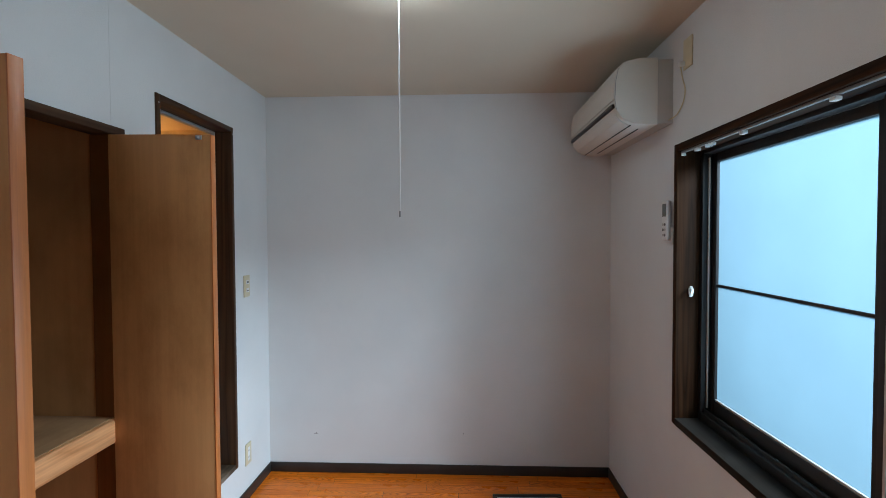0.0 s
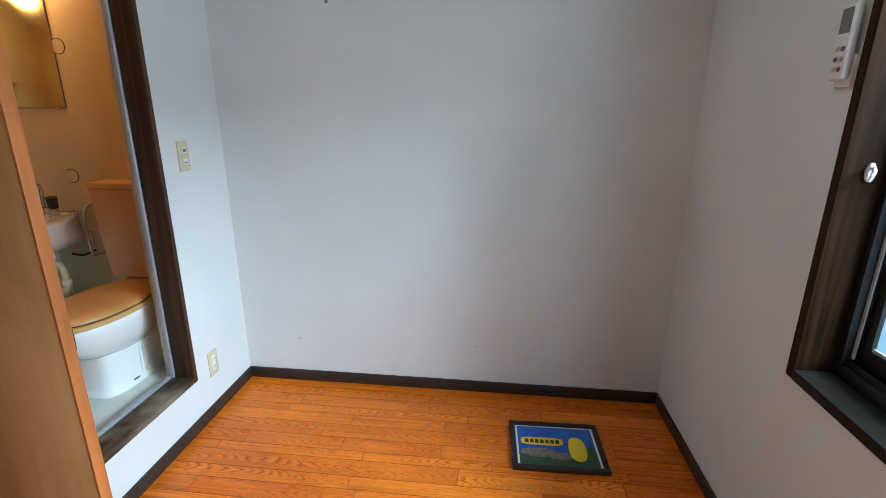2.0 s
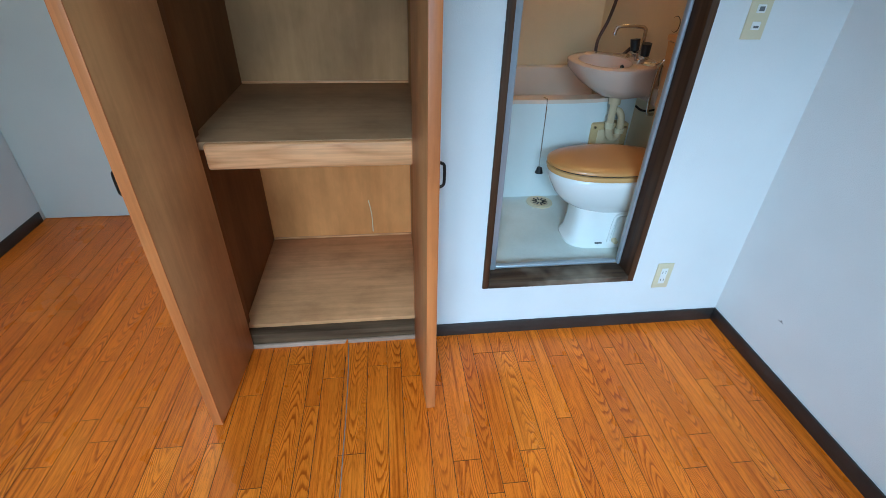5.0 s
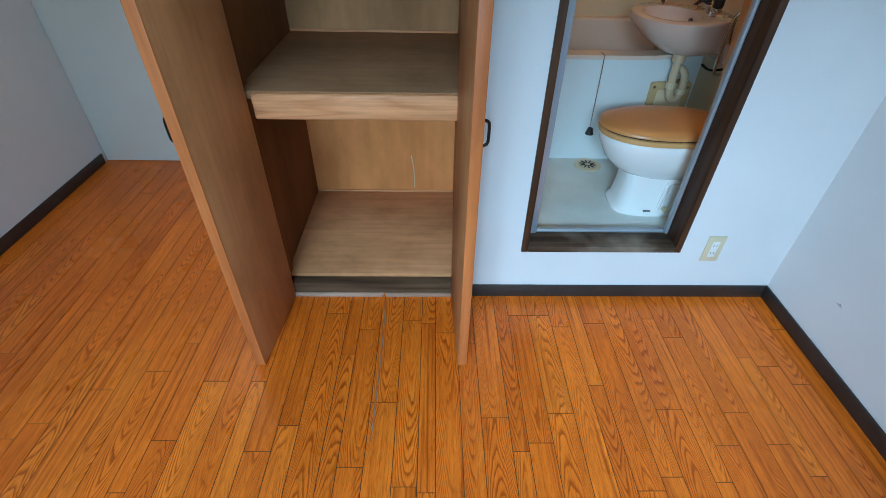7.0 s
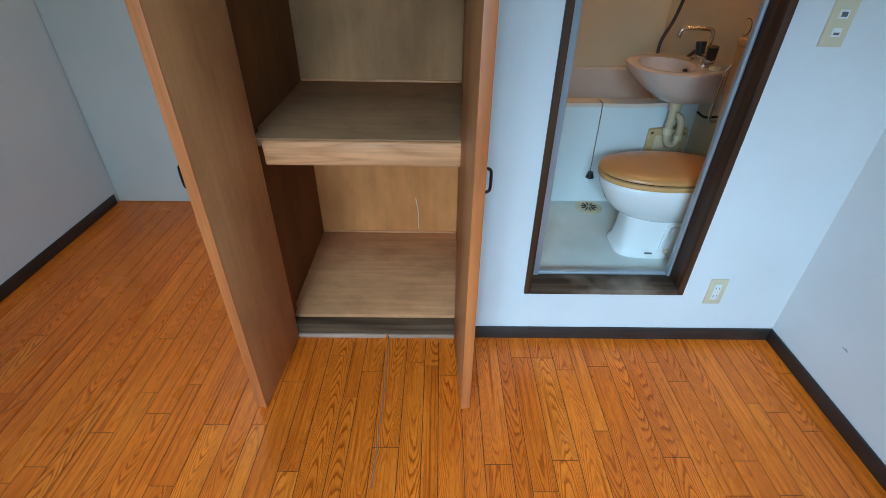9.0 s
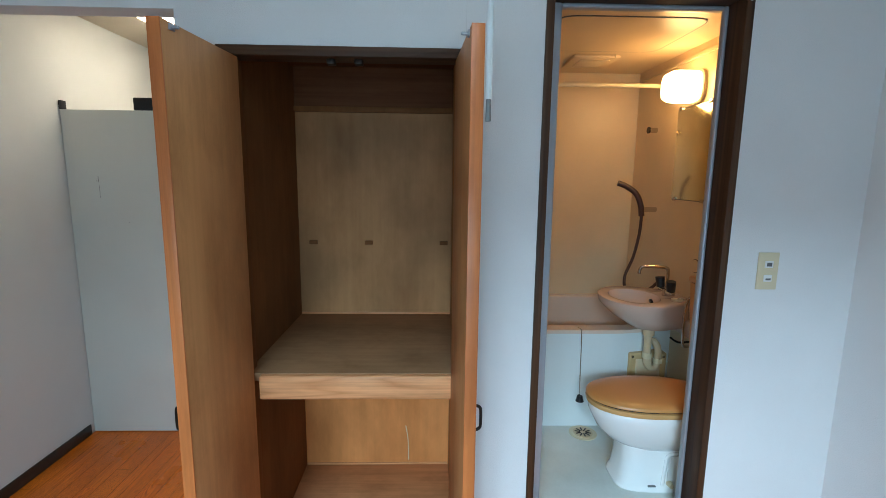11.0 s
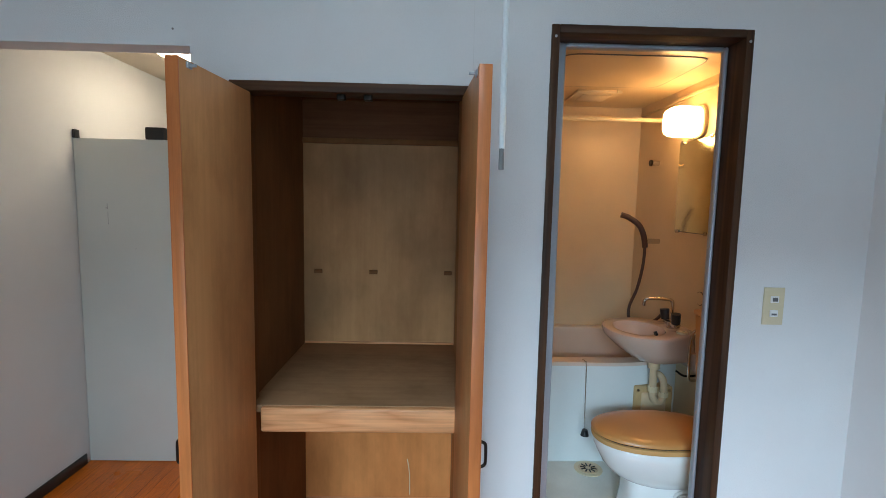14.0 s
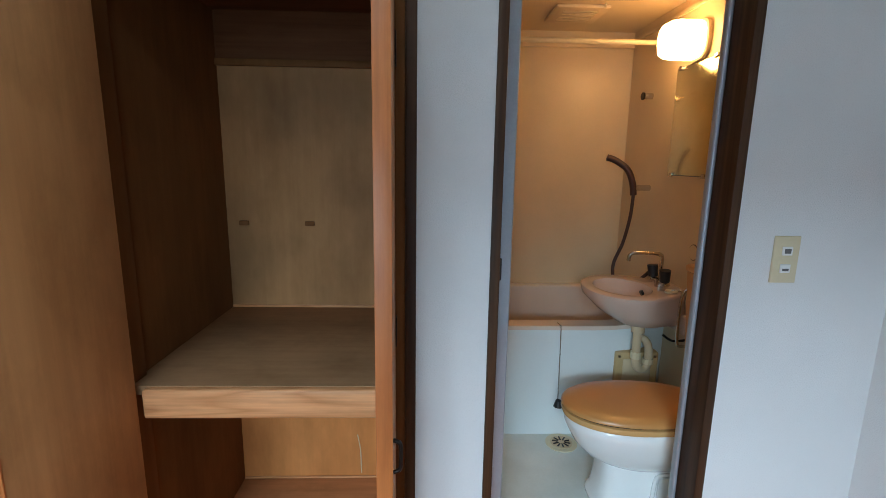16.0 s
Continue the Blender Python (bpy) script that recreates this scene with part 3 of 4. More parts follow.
def leaf(hinge, free, side, label):
    """A closet door of veneered board with wooden lipping, at its open angle."""
    h, f = Vector((*hinge, 0)), Vector((*free, 0))
    d = (f - h).normalized()
    n = Vector((-d.y, d.x, 0)) * side
    w, th, z0, z1 = (f - h).length, 0.030, 0.006, 1.777
    m = Matrix(((d.x, n.x, 0, h.x), (d.y, n.y, 0, h.y), (0, 0, 1, 0), (0, 0, 0, 1)))
    e = thing("closet_door", h, label, "closet door", "pair of closet doors")

    def put(nm, dims, mat, bev, lab="", par=None):
        bm = boxb(*dims, bev)
        bm.transform(m)
        return smooth(part(nm, bm, mat, par or e, lab), 40)

    put("panel", (0.0, w - 0.004, 0.001, th - 0.001, z0, z1), LEAF, 0.001)
    put("lipping", (w - 0.004, w, 0, th, z0, z1), EDGE, 0.001, "orange wooden edge lipping")
    put("catch_plate", (w - 0.05, w - 0.03, -0.003, 0.001, z1 - 0.018, z1 - 0.004), ALU, 0.001)
    put("catch_pin", (w - 0.044, w - 0.036, -0.018, -0.003, z1 - 0.015, z1 - 0.008), ALU, 0.002)
    for z in (0.25, 0.95, 1.6):
        put("hinge", (-0.004, 0.03, th, th + 0.003, z, z + 0.07), IRON, 0.001)
    g = w - 0.018
    pts = [m @ Vector(p) for p in ((g, th, 0.824), (g, th + 0.011, 0.829), (g, th + 0.014, 0.840), (g, th + 0.014, 0.874), (g, th + 0.011, 0.885), (g, th, 0.890))]
    tube("handle", pts, 0.004, IRON, e, "dark curved metal pull", 8, 4)
    return e


leaf((XL + 0.012, CY0 + 0.019), (-0.573, 1.417), -1, "veneered closet door standing open, warm brown with orange edge")
leaf((XL + 0.012, CY1 - 0.019), (-0.574, 2.077), 1, "veneered closet door standing open beside the doorway")

# ---- bathroom ----
BX0, BX1, BYA, BYB, BF, BC = -2.335, XD - 0.0, 2.16, 3.215, 0.232, 2.055
AX = -1.655
bm = bmesh.new()
for d in ((BX0 - 0.04, BX1, BYB, BYB + 0.04, 0, BC), (BX0 - 0.04, BX1, BYA - 0.04, BYA, 0, BC), (BX0 - 0.04, BX0, BYA, BYB, 0, BC),
          (XD - 0.03, XD, BYA, BY0 + C, 0, BC), (XD - 0.03, XD, BY1 - C, BYB, 0, BC), (XD - 0.03, XD, BY0 + C, BY1 - C, BZ1 - C, BC), (XD - 0.03, XD, BY0 + C, BY1 - C, 0, BZ0 + 0.02)):
    boxb(*d, bm=bm)
tagged(part("wall_bathroom", bm, BATHWALL), "beige moulded wall panels of the unit bathroom", "bathroom wall", "", "structure")
tagged(part("ceiling_bathroom", boxb(BX0 - 0.04, BX1, BYA - 0.04, BYB + 0.04, BC, BC + 0.04), BATHWALL), "glossy beige bathroom ceiling panel", "ceiling", "", "structure")
tagged(part("floor_bathroom", boxb(BX0, BX1, BYA, BYB, 0.1, BF), BATHFLOOR), "pale green moulded resin bathroom floor", "floor", "", "structure")
cove = thing("crown_trim_1", (BX0, 2.7, 1.98), "beige cornice strip under the bathroom ceiling", "trim", "", "structure")
box("strip", (BX0, BX0 + 0.02, BYA, BYB, 1.975, 2.005), BATHWALL, cove, 0.006)
box("strip", (BX0 + 0.02, XD - 0.03, BYB - 0.012, BYB, 2.0, 2.02), BATHWALL, cove, 0.004)
hat = thing("ceiling_hatch", (-1.5, 2.7, BC), "beige removable inspection hatch in the bathroom ceiling", "hatch")
ring = [(p[0], p[1]) for p in oval(-1.61, 2.77, 0, 0.246, 0.296, 48, 9.0)]
part("groove", prism(ring, "z", BC - 0.003, BC + 0.004), BAR, hat)
ring = [(p[0], p[1]) for p in oval(-1.61, 2.77, 0, 0.241, 0.291, 48, 9.0)]
part("cover", prism(ring, "z", BC - 0.0036, BC + 0.003), BATHWALL, hat)
vent = thing("ceiling_vent", (-2.035, 2.815, BC), "square beige ventilation grille in the bathroom ceiling", "vent")
box("frame", (-2.15, -1.92, 2.70, 2.93, BC - 0.015, BC), BATHWALL, vent, 0.005)
for k in range(7):
    box("slat", (-2.105 + k * 0.022, -2.092 + k * 0.022, 2.74, 2.89, BC - 0.020, BC - 0.0155), PIPE, vent, 0.001)

tub = thing("bathtub", (-2.0, 2.7, BF), "moulded resin bathtub with pale apron and beige rim", "bathtub")


def apron(x, z):
    """A panel that bows slightly towards the tub near its far end."""
    out = []
    for k in range(13):
        y = BYA + 0.001 + (BYB - 0.002 - BYA) * k / 12
        s = max(0.0, (y - 2.85) / 0.36)
        out.append((x - 0.10 * s * s, y, z))
    return out


bm = bmesh.new()
front, inner = apron(AX, BF), apron(AX - 0.03, BF)
prof = front + inner[::-1]
rings = [[(p[0], p[1], z) for p in prof] for z in (BF - 0.02, 0.71)]
smooth(part("apron", loftb(rings), TUB, tub, "pale mint resin apron"), 40)
rim = apron(AX + 0.008, 0) + apron(AX - 0.07, 0)[::-1]
smooth(part("rim", loftb([[(p[0], p[1], z) for p in rim] for z in (0.7105, 0.728)]), TUBTOP, tub, "beige rim of the tub"), 40)
box("ledge", (BX0 + 0.001, BX0 + 0.06, BYA + 0.001, BYB - 0.001, 0.29, 0.735), TUBTOP, tub, 0.012, "", 4)
box("basin_floor", (BX0 + 0.002, AX - 0.13, BYA + 0.001, BYB - 0.001, BF + 0.02, 0.30), TUBTOP, tub, 0.004)
plug = thing("bath_plug", (AX + 0.012, 2.73, 0.37), "black rubber plug hanging on its chain over tub edge", "plug")
tube("chain", [(AX - 0.03, 2.715, 0.73), (AX + 0.004, 2.717, 0.732), (AX + 0.011, 2.722, 0.70), (AX + 0.011, 2.727, 0.40)], 0.0022, CHROME, plug, "thin bead chain", 6)
cyl("stopper", (AX + 0.018, 2.728, 0.400), (AX + 0.018, 2.728, 0.372), 0.012, BLACK, plug, 0.020)
drain = thing("floor_drain", (-1.62, 2.735, BF), "round floor drain with slotted metal grate", "drain")
cyl("flange", (-1.585, 2.735, BF), (-1.585, 2.735, BF + 0.004), 0.065, CREAM, drain, None, "", 32)
cyl("grate", (-1.585, 2.735, BF + 0.004), (-1.585, 2.735, BF + 0.006), 0.046, PIPE, drain, None, "", 32)
for k in range(10):
    a = k * math.tau / 10
    c, s = math.cos(a), math.sin(a)
    cyl("slot", (-1.585 + 0.014 * c, 2.735 + 0.014 * s, BF + 0.0062), (-1.585 + 0.038 * c, 2.735 + 0.038 * s, BF + 0.0062), 0.0035, BLACK, drain, None, "", 6)

cyl("lever", (-1.905, 2.90, BC), (-1.905, 2.90, BC - 0.018), 0.004, CREAM, vent)

# toilet
TX, TY = -1.262, 2.882
wc = thing("toilet", (TX, TY + 0.05, BF), "white china toilet with closed orange-tan lid", "toilet")
rows = [(BF + 0.150, 0.070, 0.120, 0.060), (BF + 0.168, 0.096, 0.168, 0.040), (BF + 0.195, 0.116, 0.200, 0.026), (BF + 0.230, 0.133, 0.222, 0.015), (BF + 0.270, 0.144, 0.235, 0.007), (BF + 0.298, 0.149, 0.243, 0.002), (BF + 0.320, 0.149, 0.244, 0.0), (BF + 0.3265, 0.144, 0.239, 0.0)]
smooth(part("bowl", loftb([oval(TX, TY + o, z, rx, ry, 44, 2.2) for z, rx, ry, o in rows]), CHINA, wc), 50)
foot = [(BF, 0.108, 0.202, 0.062), (BF + 0.010, 0.110, 0.203, 0.062), (BF + 0.026, 0.106, 0.197, 0.064), (BF + 0.036, 0.102, 0.192, 0.066), (BF + 0.100, 0.097, 0.186, 0.068), (BF + 0.165, 0.092, 0.182, 0.064), (BF + 0.235, 0.090, 0.178, 0.060)]
smooth(part("pedestal", loftb([oval(TX, TY + o, z, rx, ry, 44, 3.6) for z, rx, ry, o in foot]), CHINA, wc), 32)
smooth(part("side_panel", loftb([[(TX + x, TY + y, z) for y, z in ((0.045, BF + 0.045), (0.225, BF + 0.045), (0.225, BF + 0.150), (0.062, BF + 0.150), (0.050, BF + 0.140))] for x in (0.08, 0.1035)]), CHINA, wc, "raised china side panel"), 30)
tube("side_ridge", [(TX + 0.096, TY + 0.13, BF + 0.158), (TX + 0.0965, TY + 0.07, BF + 0.157), (TX + 0.098, TY + 0.044, BF + 0.148), (TX + 0.101, TY + 0.036, BF + 0.12), (TX + 0.107, TY + 0.026, BF + 0.032)], 0.0065, CHINA, wc, "", 8, 4)
cyl("bolt_cap", (TX + 0.10, TY + 0.055, BF + 0.036), (TX + 0.124, TY + 0.055, BF + 0.036), 0.013, CREAM, wc, 0.009)
box("mark", (TX + 0.103, TX + 0.1095, TY - 0.03, TY + 0.0, BF + 0.024, BF + 0.029), BAR, wc, 0.0, "small dark printed mark")
smooth(part("seat", loftb([oval(TX, TY, z, rx, ry, 44, 2.2) for z, rx, ry in ((BF + 0.328, 0.146, 0.244), (BF + 0.331, 0.153, 0.251), (BF + 0.342, 0.156, 0.254), (BF + 0.349, 0.155, 0.253), (BF + 0.351, 0.148, 0.246))]), SEATM, wc, "glossy tan plastic seat ring"), 50)
smooth(part("lid_gap", loftb([oval(TX, TY, z, 0.146, 0.244, 44, 2.2) for z in (BF + 0.3512, BF + 0.3568)]), BLACK, wc, "dark gap under the lid"), 50)
smooth(part("lid", loftb([oval(TX, TY, z, rx, ry, 44, 2.2) for z, rx, ry in ((BF + 0.357, 0.150, 0.248), (BF + 0.359, 0.156, 0.254), (BF + 0.367, 0.1555, 0.2535), (BF + 0.373, 0.148, 0.245), (BF + 0.380, 0.115, 0.20), (BF + 0.383, 0.06, 0.11))]), LID, wc, "glossy orange-tan lid"), 60)
box("hinge_block", (TX - 0.09, TX + 0.09, TY + 0.235, TY + 0.275, BF + 0.335, BF + 0.375), SEATM, wc, 0.008)
tk = thing("cistern", (-1.3, 3.13, 0.61), "orange-tan plastic corner cistern on the wall", "cistern")
tank = [(-1.425, BYB), (-1.425, 3.10), (-1.07, 3.10), (-1.06, 3.11), (-1.06, BYB)]
tb = [(-1.405, BYB), (-1.405, 3.12), (-1.09, 3.12), (-1.08, 3.13), (-1.08, BYB)]
part("body", loftb([[(*p, 0.615) for p in tb], [(*p, 1.018) for p in tank]]), TANK, tk)
box("cover", (-1.432, -1.055, 3.093, BYB, 1.020, 1.045), TANK, tk, 0.008)

# wash basin
SX, SY, SZ = -1.70, 3.02, 0.885
basin = thing("wash_basin", (SX, BYB, 0.7), "pinkish-beige china wash basin on the bathroom wall", "wash basin")


def egg(sc, z, dy=0.0, dx=0.0):
    """Round towards the room, tapering with straight sides to the wall."""
    out = []
    for k in range(44):
        a = k * math.tau / 44
        c, q = math.cos(a), math.sin(a)
        if q <= 0:
            px, py = 0.205 * math.copysign(abs(c) ** 0.86, c), 0.195 * math.copysign(abs(q) ** 0.92, q)
        else:
            h = min(1.0, abs(q) * 1.12)
            px, py = 0.205 * (1 - 0.42 * h) * math.copysign(min(1.0, abs(c) ** 0.3), c), 0.195 * h
        out.append((SX + dx + px * sc, min(SY + dy + py * (sc if q <= 0 else 1.0), BYB - 0.001), z))
    return out


bm = loftb([egg(0.20, 0.748, 0.02, 0.065), egg(0.55, 0.76, 0.03, 0.045), egg(0.82, 0.80, 0.02, 0.015), egg(0.97, 0.85, 0.0), egg(1.0, 0.872, 0.0), egg(1.0, SZ, 0.0), egg(0.94, SZ + 0.006, 0.0)], False)
bm.faces.new([v for v in bm.verts[:44]])
hole = [(SX + 0.0 + 0.140 * math.cos(k * math.tau / 44), SY - 0.035 + 0.115 * math.sin(k * math.tau / 44)) for k in range(44)]
prev = list(bm.verts)[-44:]
for sc, z in ((1.0, SZ + 0.002), (0.93, SZ - 0.03), (0.75, SZ - 0.085), (0.4, SZ - 0.115), (0.1, SZ - 0.12)):
    cur = [bm.verts.new((SX + (x - SX) * sc, SY - 0.035 + (y - SY + 0.035) * sc, z)) for x, y in hole]
    for k in range(44):
        bm.faces.new((prev[k], prev[(k + 1) % 44], cur[(k + 1) % 44], cur[k]))
    prev = cur
bm.faces.new(prev)
smooth(part("bowl", bm, SINK, basin), 60)
cyl("overflow", (SX - 0.02, SY + 0.068, SZ - 0.03), (SX - 0.02, SY + 0.058, SZ - 0.034), 0.012, BLACK, basin)
box("wall_bracket", (SX - 0.15, SX + 0.15, BYB - 0.03, BYB, 0.72, 0.80), SINK, basin, 0.01)
tap = thing("basin_mixer", (SX - 0.02, 3.14, SZ), "chrome basin mixer with two dark knobs", "tap")
cyl("base", (SX + 0.0, 3.145, SZ), (SX + 0.0, 3.145, SZ + 0.035), 0.02, CHROME, tap)
box("body", (SX - 0.06, SX + 0.06, 3.13, 3.16, SZ + 0.012, SZ + 0.036), CHROME, tap, 0.008, "", 3)
tube("spout", [(SX, 3.145, SZ + 0.03), (SX, 3.145, SZ + 0.122), (SX - 0.002, 3.138, SZ + 0.138), (SX - 0.006, 3.122, SZ + 0.143), (SX - 0.02, 3.06, SZ + 0.143), (SX - 0.028, 3.030, SZ + 0.139), (SX - 0.031, 3.020, SZ + 0.126), (SX - 0.031, 3.018, SZ + 0.105)], 0.008, CHROME, tap)
for s in (-1, 1):
    cyl("knob", (SX + s * 0.05, 3.14, SZ + 0.036), (SX + s * 0.055, 3.135, SZ + 0.085), 0.019, BLACK, tap, 0.022, "smoky brown plastic knob")
soap = thing("soap_chain_plate", (SX + 0.1, 3.15, SZ), "small round basin plug with chain lying on rim", "plug")
cyl("stopper", (SX + 0.11, 3.14, SZ + 0.0065), (SX + 0.11, 3.14, SZ + 0.014), 0.025, CREAM, soap)
tube("chain", [(SX + 0.11, 3.14, SZ + 0.014), (SX + 0.12, 3.16, SZ + 0.02), (SX + 0.14, 3.18, SZ + 0.01), (SX + 0.15, 3.20, SZ + 0.012)], 0.002, CHROME, soap, "", 6)
PX, PY = -1.622, 3.035
trap = thing("drain_trap", (PX, PY, 0.55), "beige plastic drain trap under the basin", "drain pipe")
cyl("tailpiece", (PX, PY, 0.75), (PX, PY, 0.60), 0.017, PIPE, trap)
cyl("collar", (PX, PY, 0.75), (PX, PY, 0.715), 0.027, PIPE, trap)
tube("bend", [(PX, PY, 0.61), (PX + 0.002, PY + 0.003, 0.575), (PX + 0.004, PY + 0.02, 0.553), (PX + 0.004, PY + 0.045, 0.56), (PX + 0.002, PY + 0.052, 0.60), (PX, PY + 0.050, 0.65), (PX - 0.01, PY + 0.035, 0.678), (PX - 0.03, PY + 0.02, 0.672), (PX - 0.045, PY + 0.02, 0.64)], 0.0165, PIPE, trap)
cyl("nut", (PX, PY, 0.628), (PX, PY, 0.600), 0.022, CREAM, trap, None, "", 10)
cyl("nut", (PX + 0.003, PY + 0.052, 0.60), (PX + 0.003, PY + 0.052, 0.578), 0.022, CREAM, trap, None, "", 10)
cup = thing("drain_wall_plate", (AX, 3.05, 0.55), "cream plastic access plate on the tub apron", "plate")
box("plate", (AX - 0.09, AX + 0.004, 2.965, 3.150, 0.472, 0.612), PLATE, cup, 0.008, "", 3)
box("recess", (AX - 0.01, AX + 0.008, 2.995, 3.120, 0.478, 0.585), PIPE, cup, 0.010, "", 3)
for yy in (2.98, 3.132):
    cyl("screw", (AX + 0.003, yy, 0.594), (AX + 0.008, yy, 0.594), 0.006, CHROME, cup)
hose2 = thing("supply_pipe", (-1.53, 3.15, 0.7), "thin chrome supply pipe beside the basin", "pipe")
tube("tube", [(-1.50, BYB, 0.70), (-1.505, 3.17, 0.70), (-1.50, 3.14, 0.705), (-1.497, 3.13, 0.74), (-1.50, 3.13, 0.86), (-1.495, 3.14, 0.925), (-1.48, 3.17, 0.94)], 0.006, CHROME, hose2)
tube("stop_valve", [(-1.56, BYB, 0.705), (-1.56, 3.15, 0.70), (-1.60, 3.13, 0.71)], 0.005, IRON, hose2)

# wall fittings
mir = thing("mirror", (-1.73, BYB, 1.6), "frameless wall mirror with a yellowed surface", "mirror")
box("glass", (-1.858, -1.552, BYB - 0.005, BYB, 1.352, 1.79), MIRROR, mir, 0.001)
box("backing", (-1.861, -1.549, BYB - 0.0015, BYB, 1.349, 1.793), BAR, mir, 0.0, "dark worn mirror edge")
for xx in (-1.83, -1.585):
    for zz in (1.352, 1.79):
        box("clip", (xx - 0.012, xx + 0.012, BYB - 0.009, BYB, zz - 0.008, zz + 0.008), CHROME, mir, 0.002)
lamp = thing("wall_lamp", (-1.70, BYB, 1.87), "lit frosted glass wall lamp above the mirror", "lamp")
def lobe(s, y):
    return [(-1.71 + p[0] * s, y, 1.868 + p[1] * s) for p in oval(0, 0, 0, 0.068, 0.07, 32, 3.0)]


smooth(part("base", loftb([lobe(1.08, BYB), lobe(1.08, BYB - 0.014), lobe(1.0, BYB - 0.018)]), CREAM, lamp), 50)
shade = [lobe(s, BYB - d) for s, d in ((0.96, 0.0185), (1.0, 0.03), (1.0, 0.105), (0.95, 0.128), (0.82, 0.145), (0.5, 0.156), (0.2, 0.158))]
smooth(part("shade", loftb(shade), BATHGLOW, lamp, "glowing opal glass shade"), 60)
rod = thing("shower_curtain_rod", (-1.95, 2.7, 1.916), "thin cream curtain rod across the bathtub", "rod")
cyl("rod", (-1.95, BYA, 1.916), (-1.95, BYB, 1.916), 0.011, CREAM, rod)
robe = thing("robe_hook", (-2.0, BYB, 1.71), "small chrome hook on the bathroom wall", "hook")
cyl("stem", (-2.08, BYB, 1.71), (-2.08, BYB - 0.040, 1.71), 0.014, CHROME, robe)
cyl("cap", (-2.08, BYB - 0.040, 1.71), (-2.08, BYB - 0.048, 1.71), 0.017, IRON, robe)
sho = thing("hand_shower", (-2.02, BYB, 1.28), "dark brown hand shower with hose in wall holder", "shower")
cyl("holder", (-2.02, BYB, 1.285), (-2.02, BYB - 0.07, 1.285), 0.014, CHROME, sho)
tube("head", [(-2.02, BYB - 0.075, 1.25), (-2.02, BYB - 0.085, 1.31), (-2.03, BYB - 0.11, 1.37), (-2.05, BYB - 0.16, 1.41), (-2.06, BYB - 0.20, 1.425)], 0.015, HOSE, sho, "curved brown handle and rose")
tube("hose", [(-2.02, BYB - 0.075, 1.25), (-2.02, BYB - 0.08, 1.15), (-2.03, BYB - 0.10, 1.02), (-2.03, BYB - 0.14, 0.90), (-1.98, BYB - 0.13, 0.80), (-1.93, BYB - 0.05, 0.86), (-1.92, BYB - 0.01, 0.90)], 0.008, HOSE, sho, "glossy brown hose")
for xx, zz in ((-1.595, 1.055), (-1.53, 1.60)):
    cp = thing("blanking_disc", (xx, BYB, zz), "round beige blanking cap with dark ring", "cap", "bathroom wall caps")
    cyl("ring", (xx, BYB, zz), (xx, BYB - 0.002, zz), 0.032, HOSE, cp, None, "", 32)
    cyl("disc", (xx, BYB - 0.002, zz), (xx, BYB - 0.004, zz), 0.029, BATHWALL, cp, None, "", 32)

# ---- kitchen beyond the opening ----
pk = thing("kitchen_side_board", (-2.02, 0.35, 0), "tall white board at the end of the kitchenette", "partition")
box("board", (-2.04, -2.015, YB + 0.004, 0.595, 0.004, 1.765), PANEL, pk, 0.002)
box("edge_trim", (-2.045, -2.012, 0.595, 0.603, 0.004, 1.765), CREAM, pk, 0.002)
box("bracket", (-2.045, -2.012, YB + 0.002, YB + 0.018, 1.766, 1.81), BLACK, pk, 0.002)
box("bracket", (-2.20, -2.02, 0.47, 0.57, 1.766, 1.83), BLACK, pk, 0.006)
ku = thing("kitchen_unit", (-2.6, 0.35, 0), "beige kitchen base unit with steel worktop", "kitchen unit")
box("carcass", (-3.0, -2.046, YB + 0.002, 0.55, 0.10, 0.80), CABINET, ku, 0.003)
box("plinth", (-3.0, -2.05, YB + 0.002, 0.50, 0.0, 0.098), ACGREY, ku, 0.002)
for k in range(2):
    d = box("door", (-2.52 - k * 0.47, -2.055 - k * 0.47, 0.552, 0.57, 0.11, 0.66), CABINET, ku, 0.003)
    box("handle", (-2.33 - k * 0.47, -2.22 - k * 0.47, 0.57, 0.585, 0.61, 0.625), BLACK, d, 0.004)
box("control_panel", (-2.99, -2.055, 0.552, 0.57, 0.67, 0.80), BLACK, ku, 0.003)
box("worktop", (-3.0, -2.046, YB + 0.002, 0.58, 0.802, 0.84), STEEL, ku, 0.004, "brushed steel worktop")
box("upstand", (-3.0, -2.046, YB + 0.002, YB + 0.02, 0.841, 0.90), STEEL, ku, 0.003)
kl = thing("kitchen_ceiling_light", (-2.32, 0.58, ZC), "lit rectangular ceiling light in the kitchen", "ceiling light")
box("housing", (-2.70, -1.95, 0.49, 0.67, ZC - 0.02, ZC), WHITE, kl, 0.003)
box("diffuser", (-2.69, -1.96, 0.50, 0.66, ZC - 0.05, ZC - 0.0205), KGLOW, kl, 0.012, "glowing white diffuser", 3)

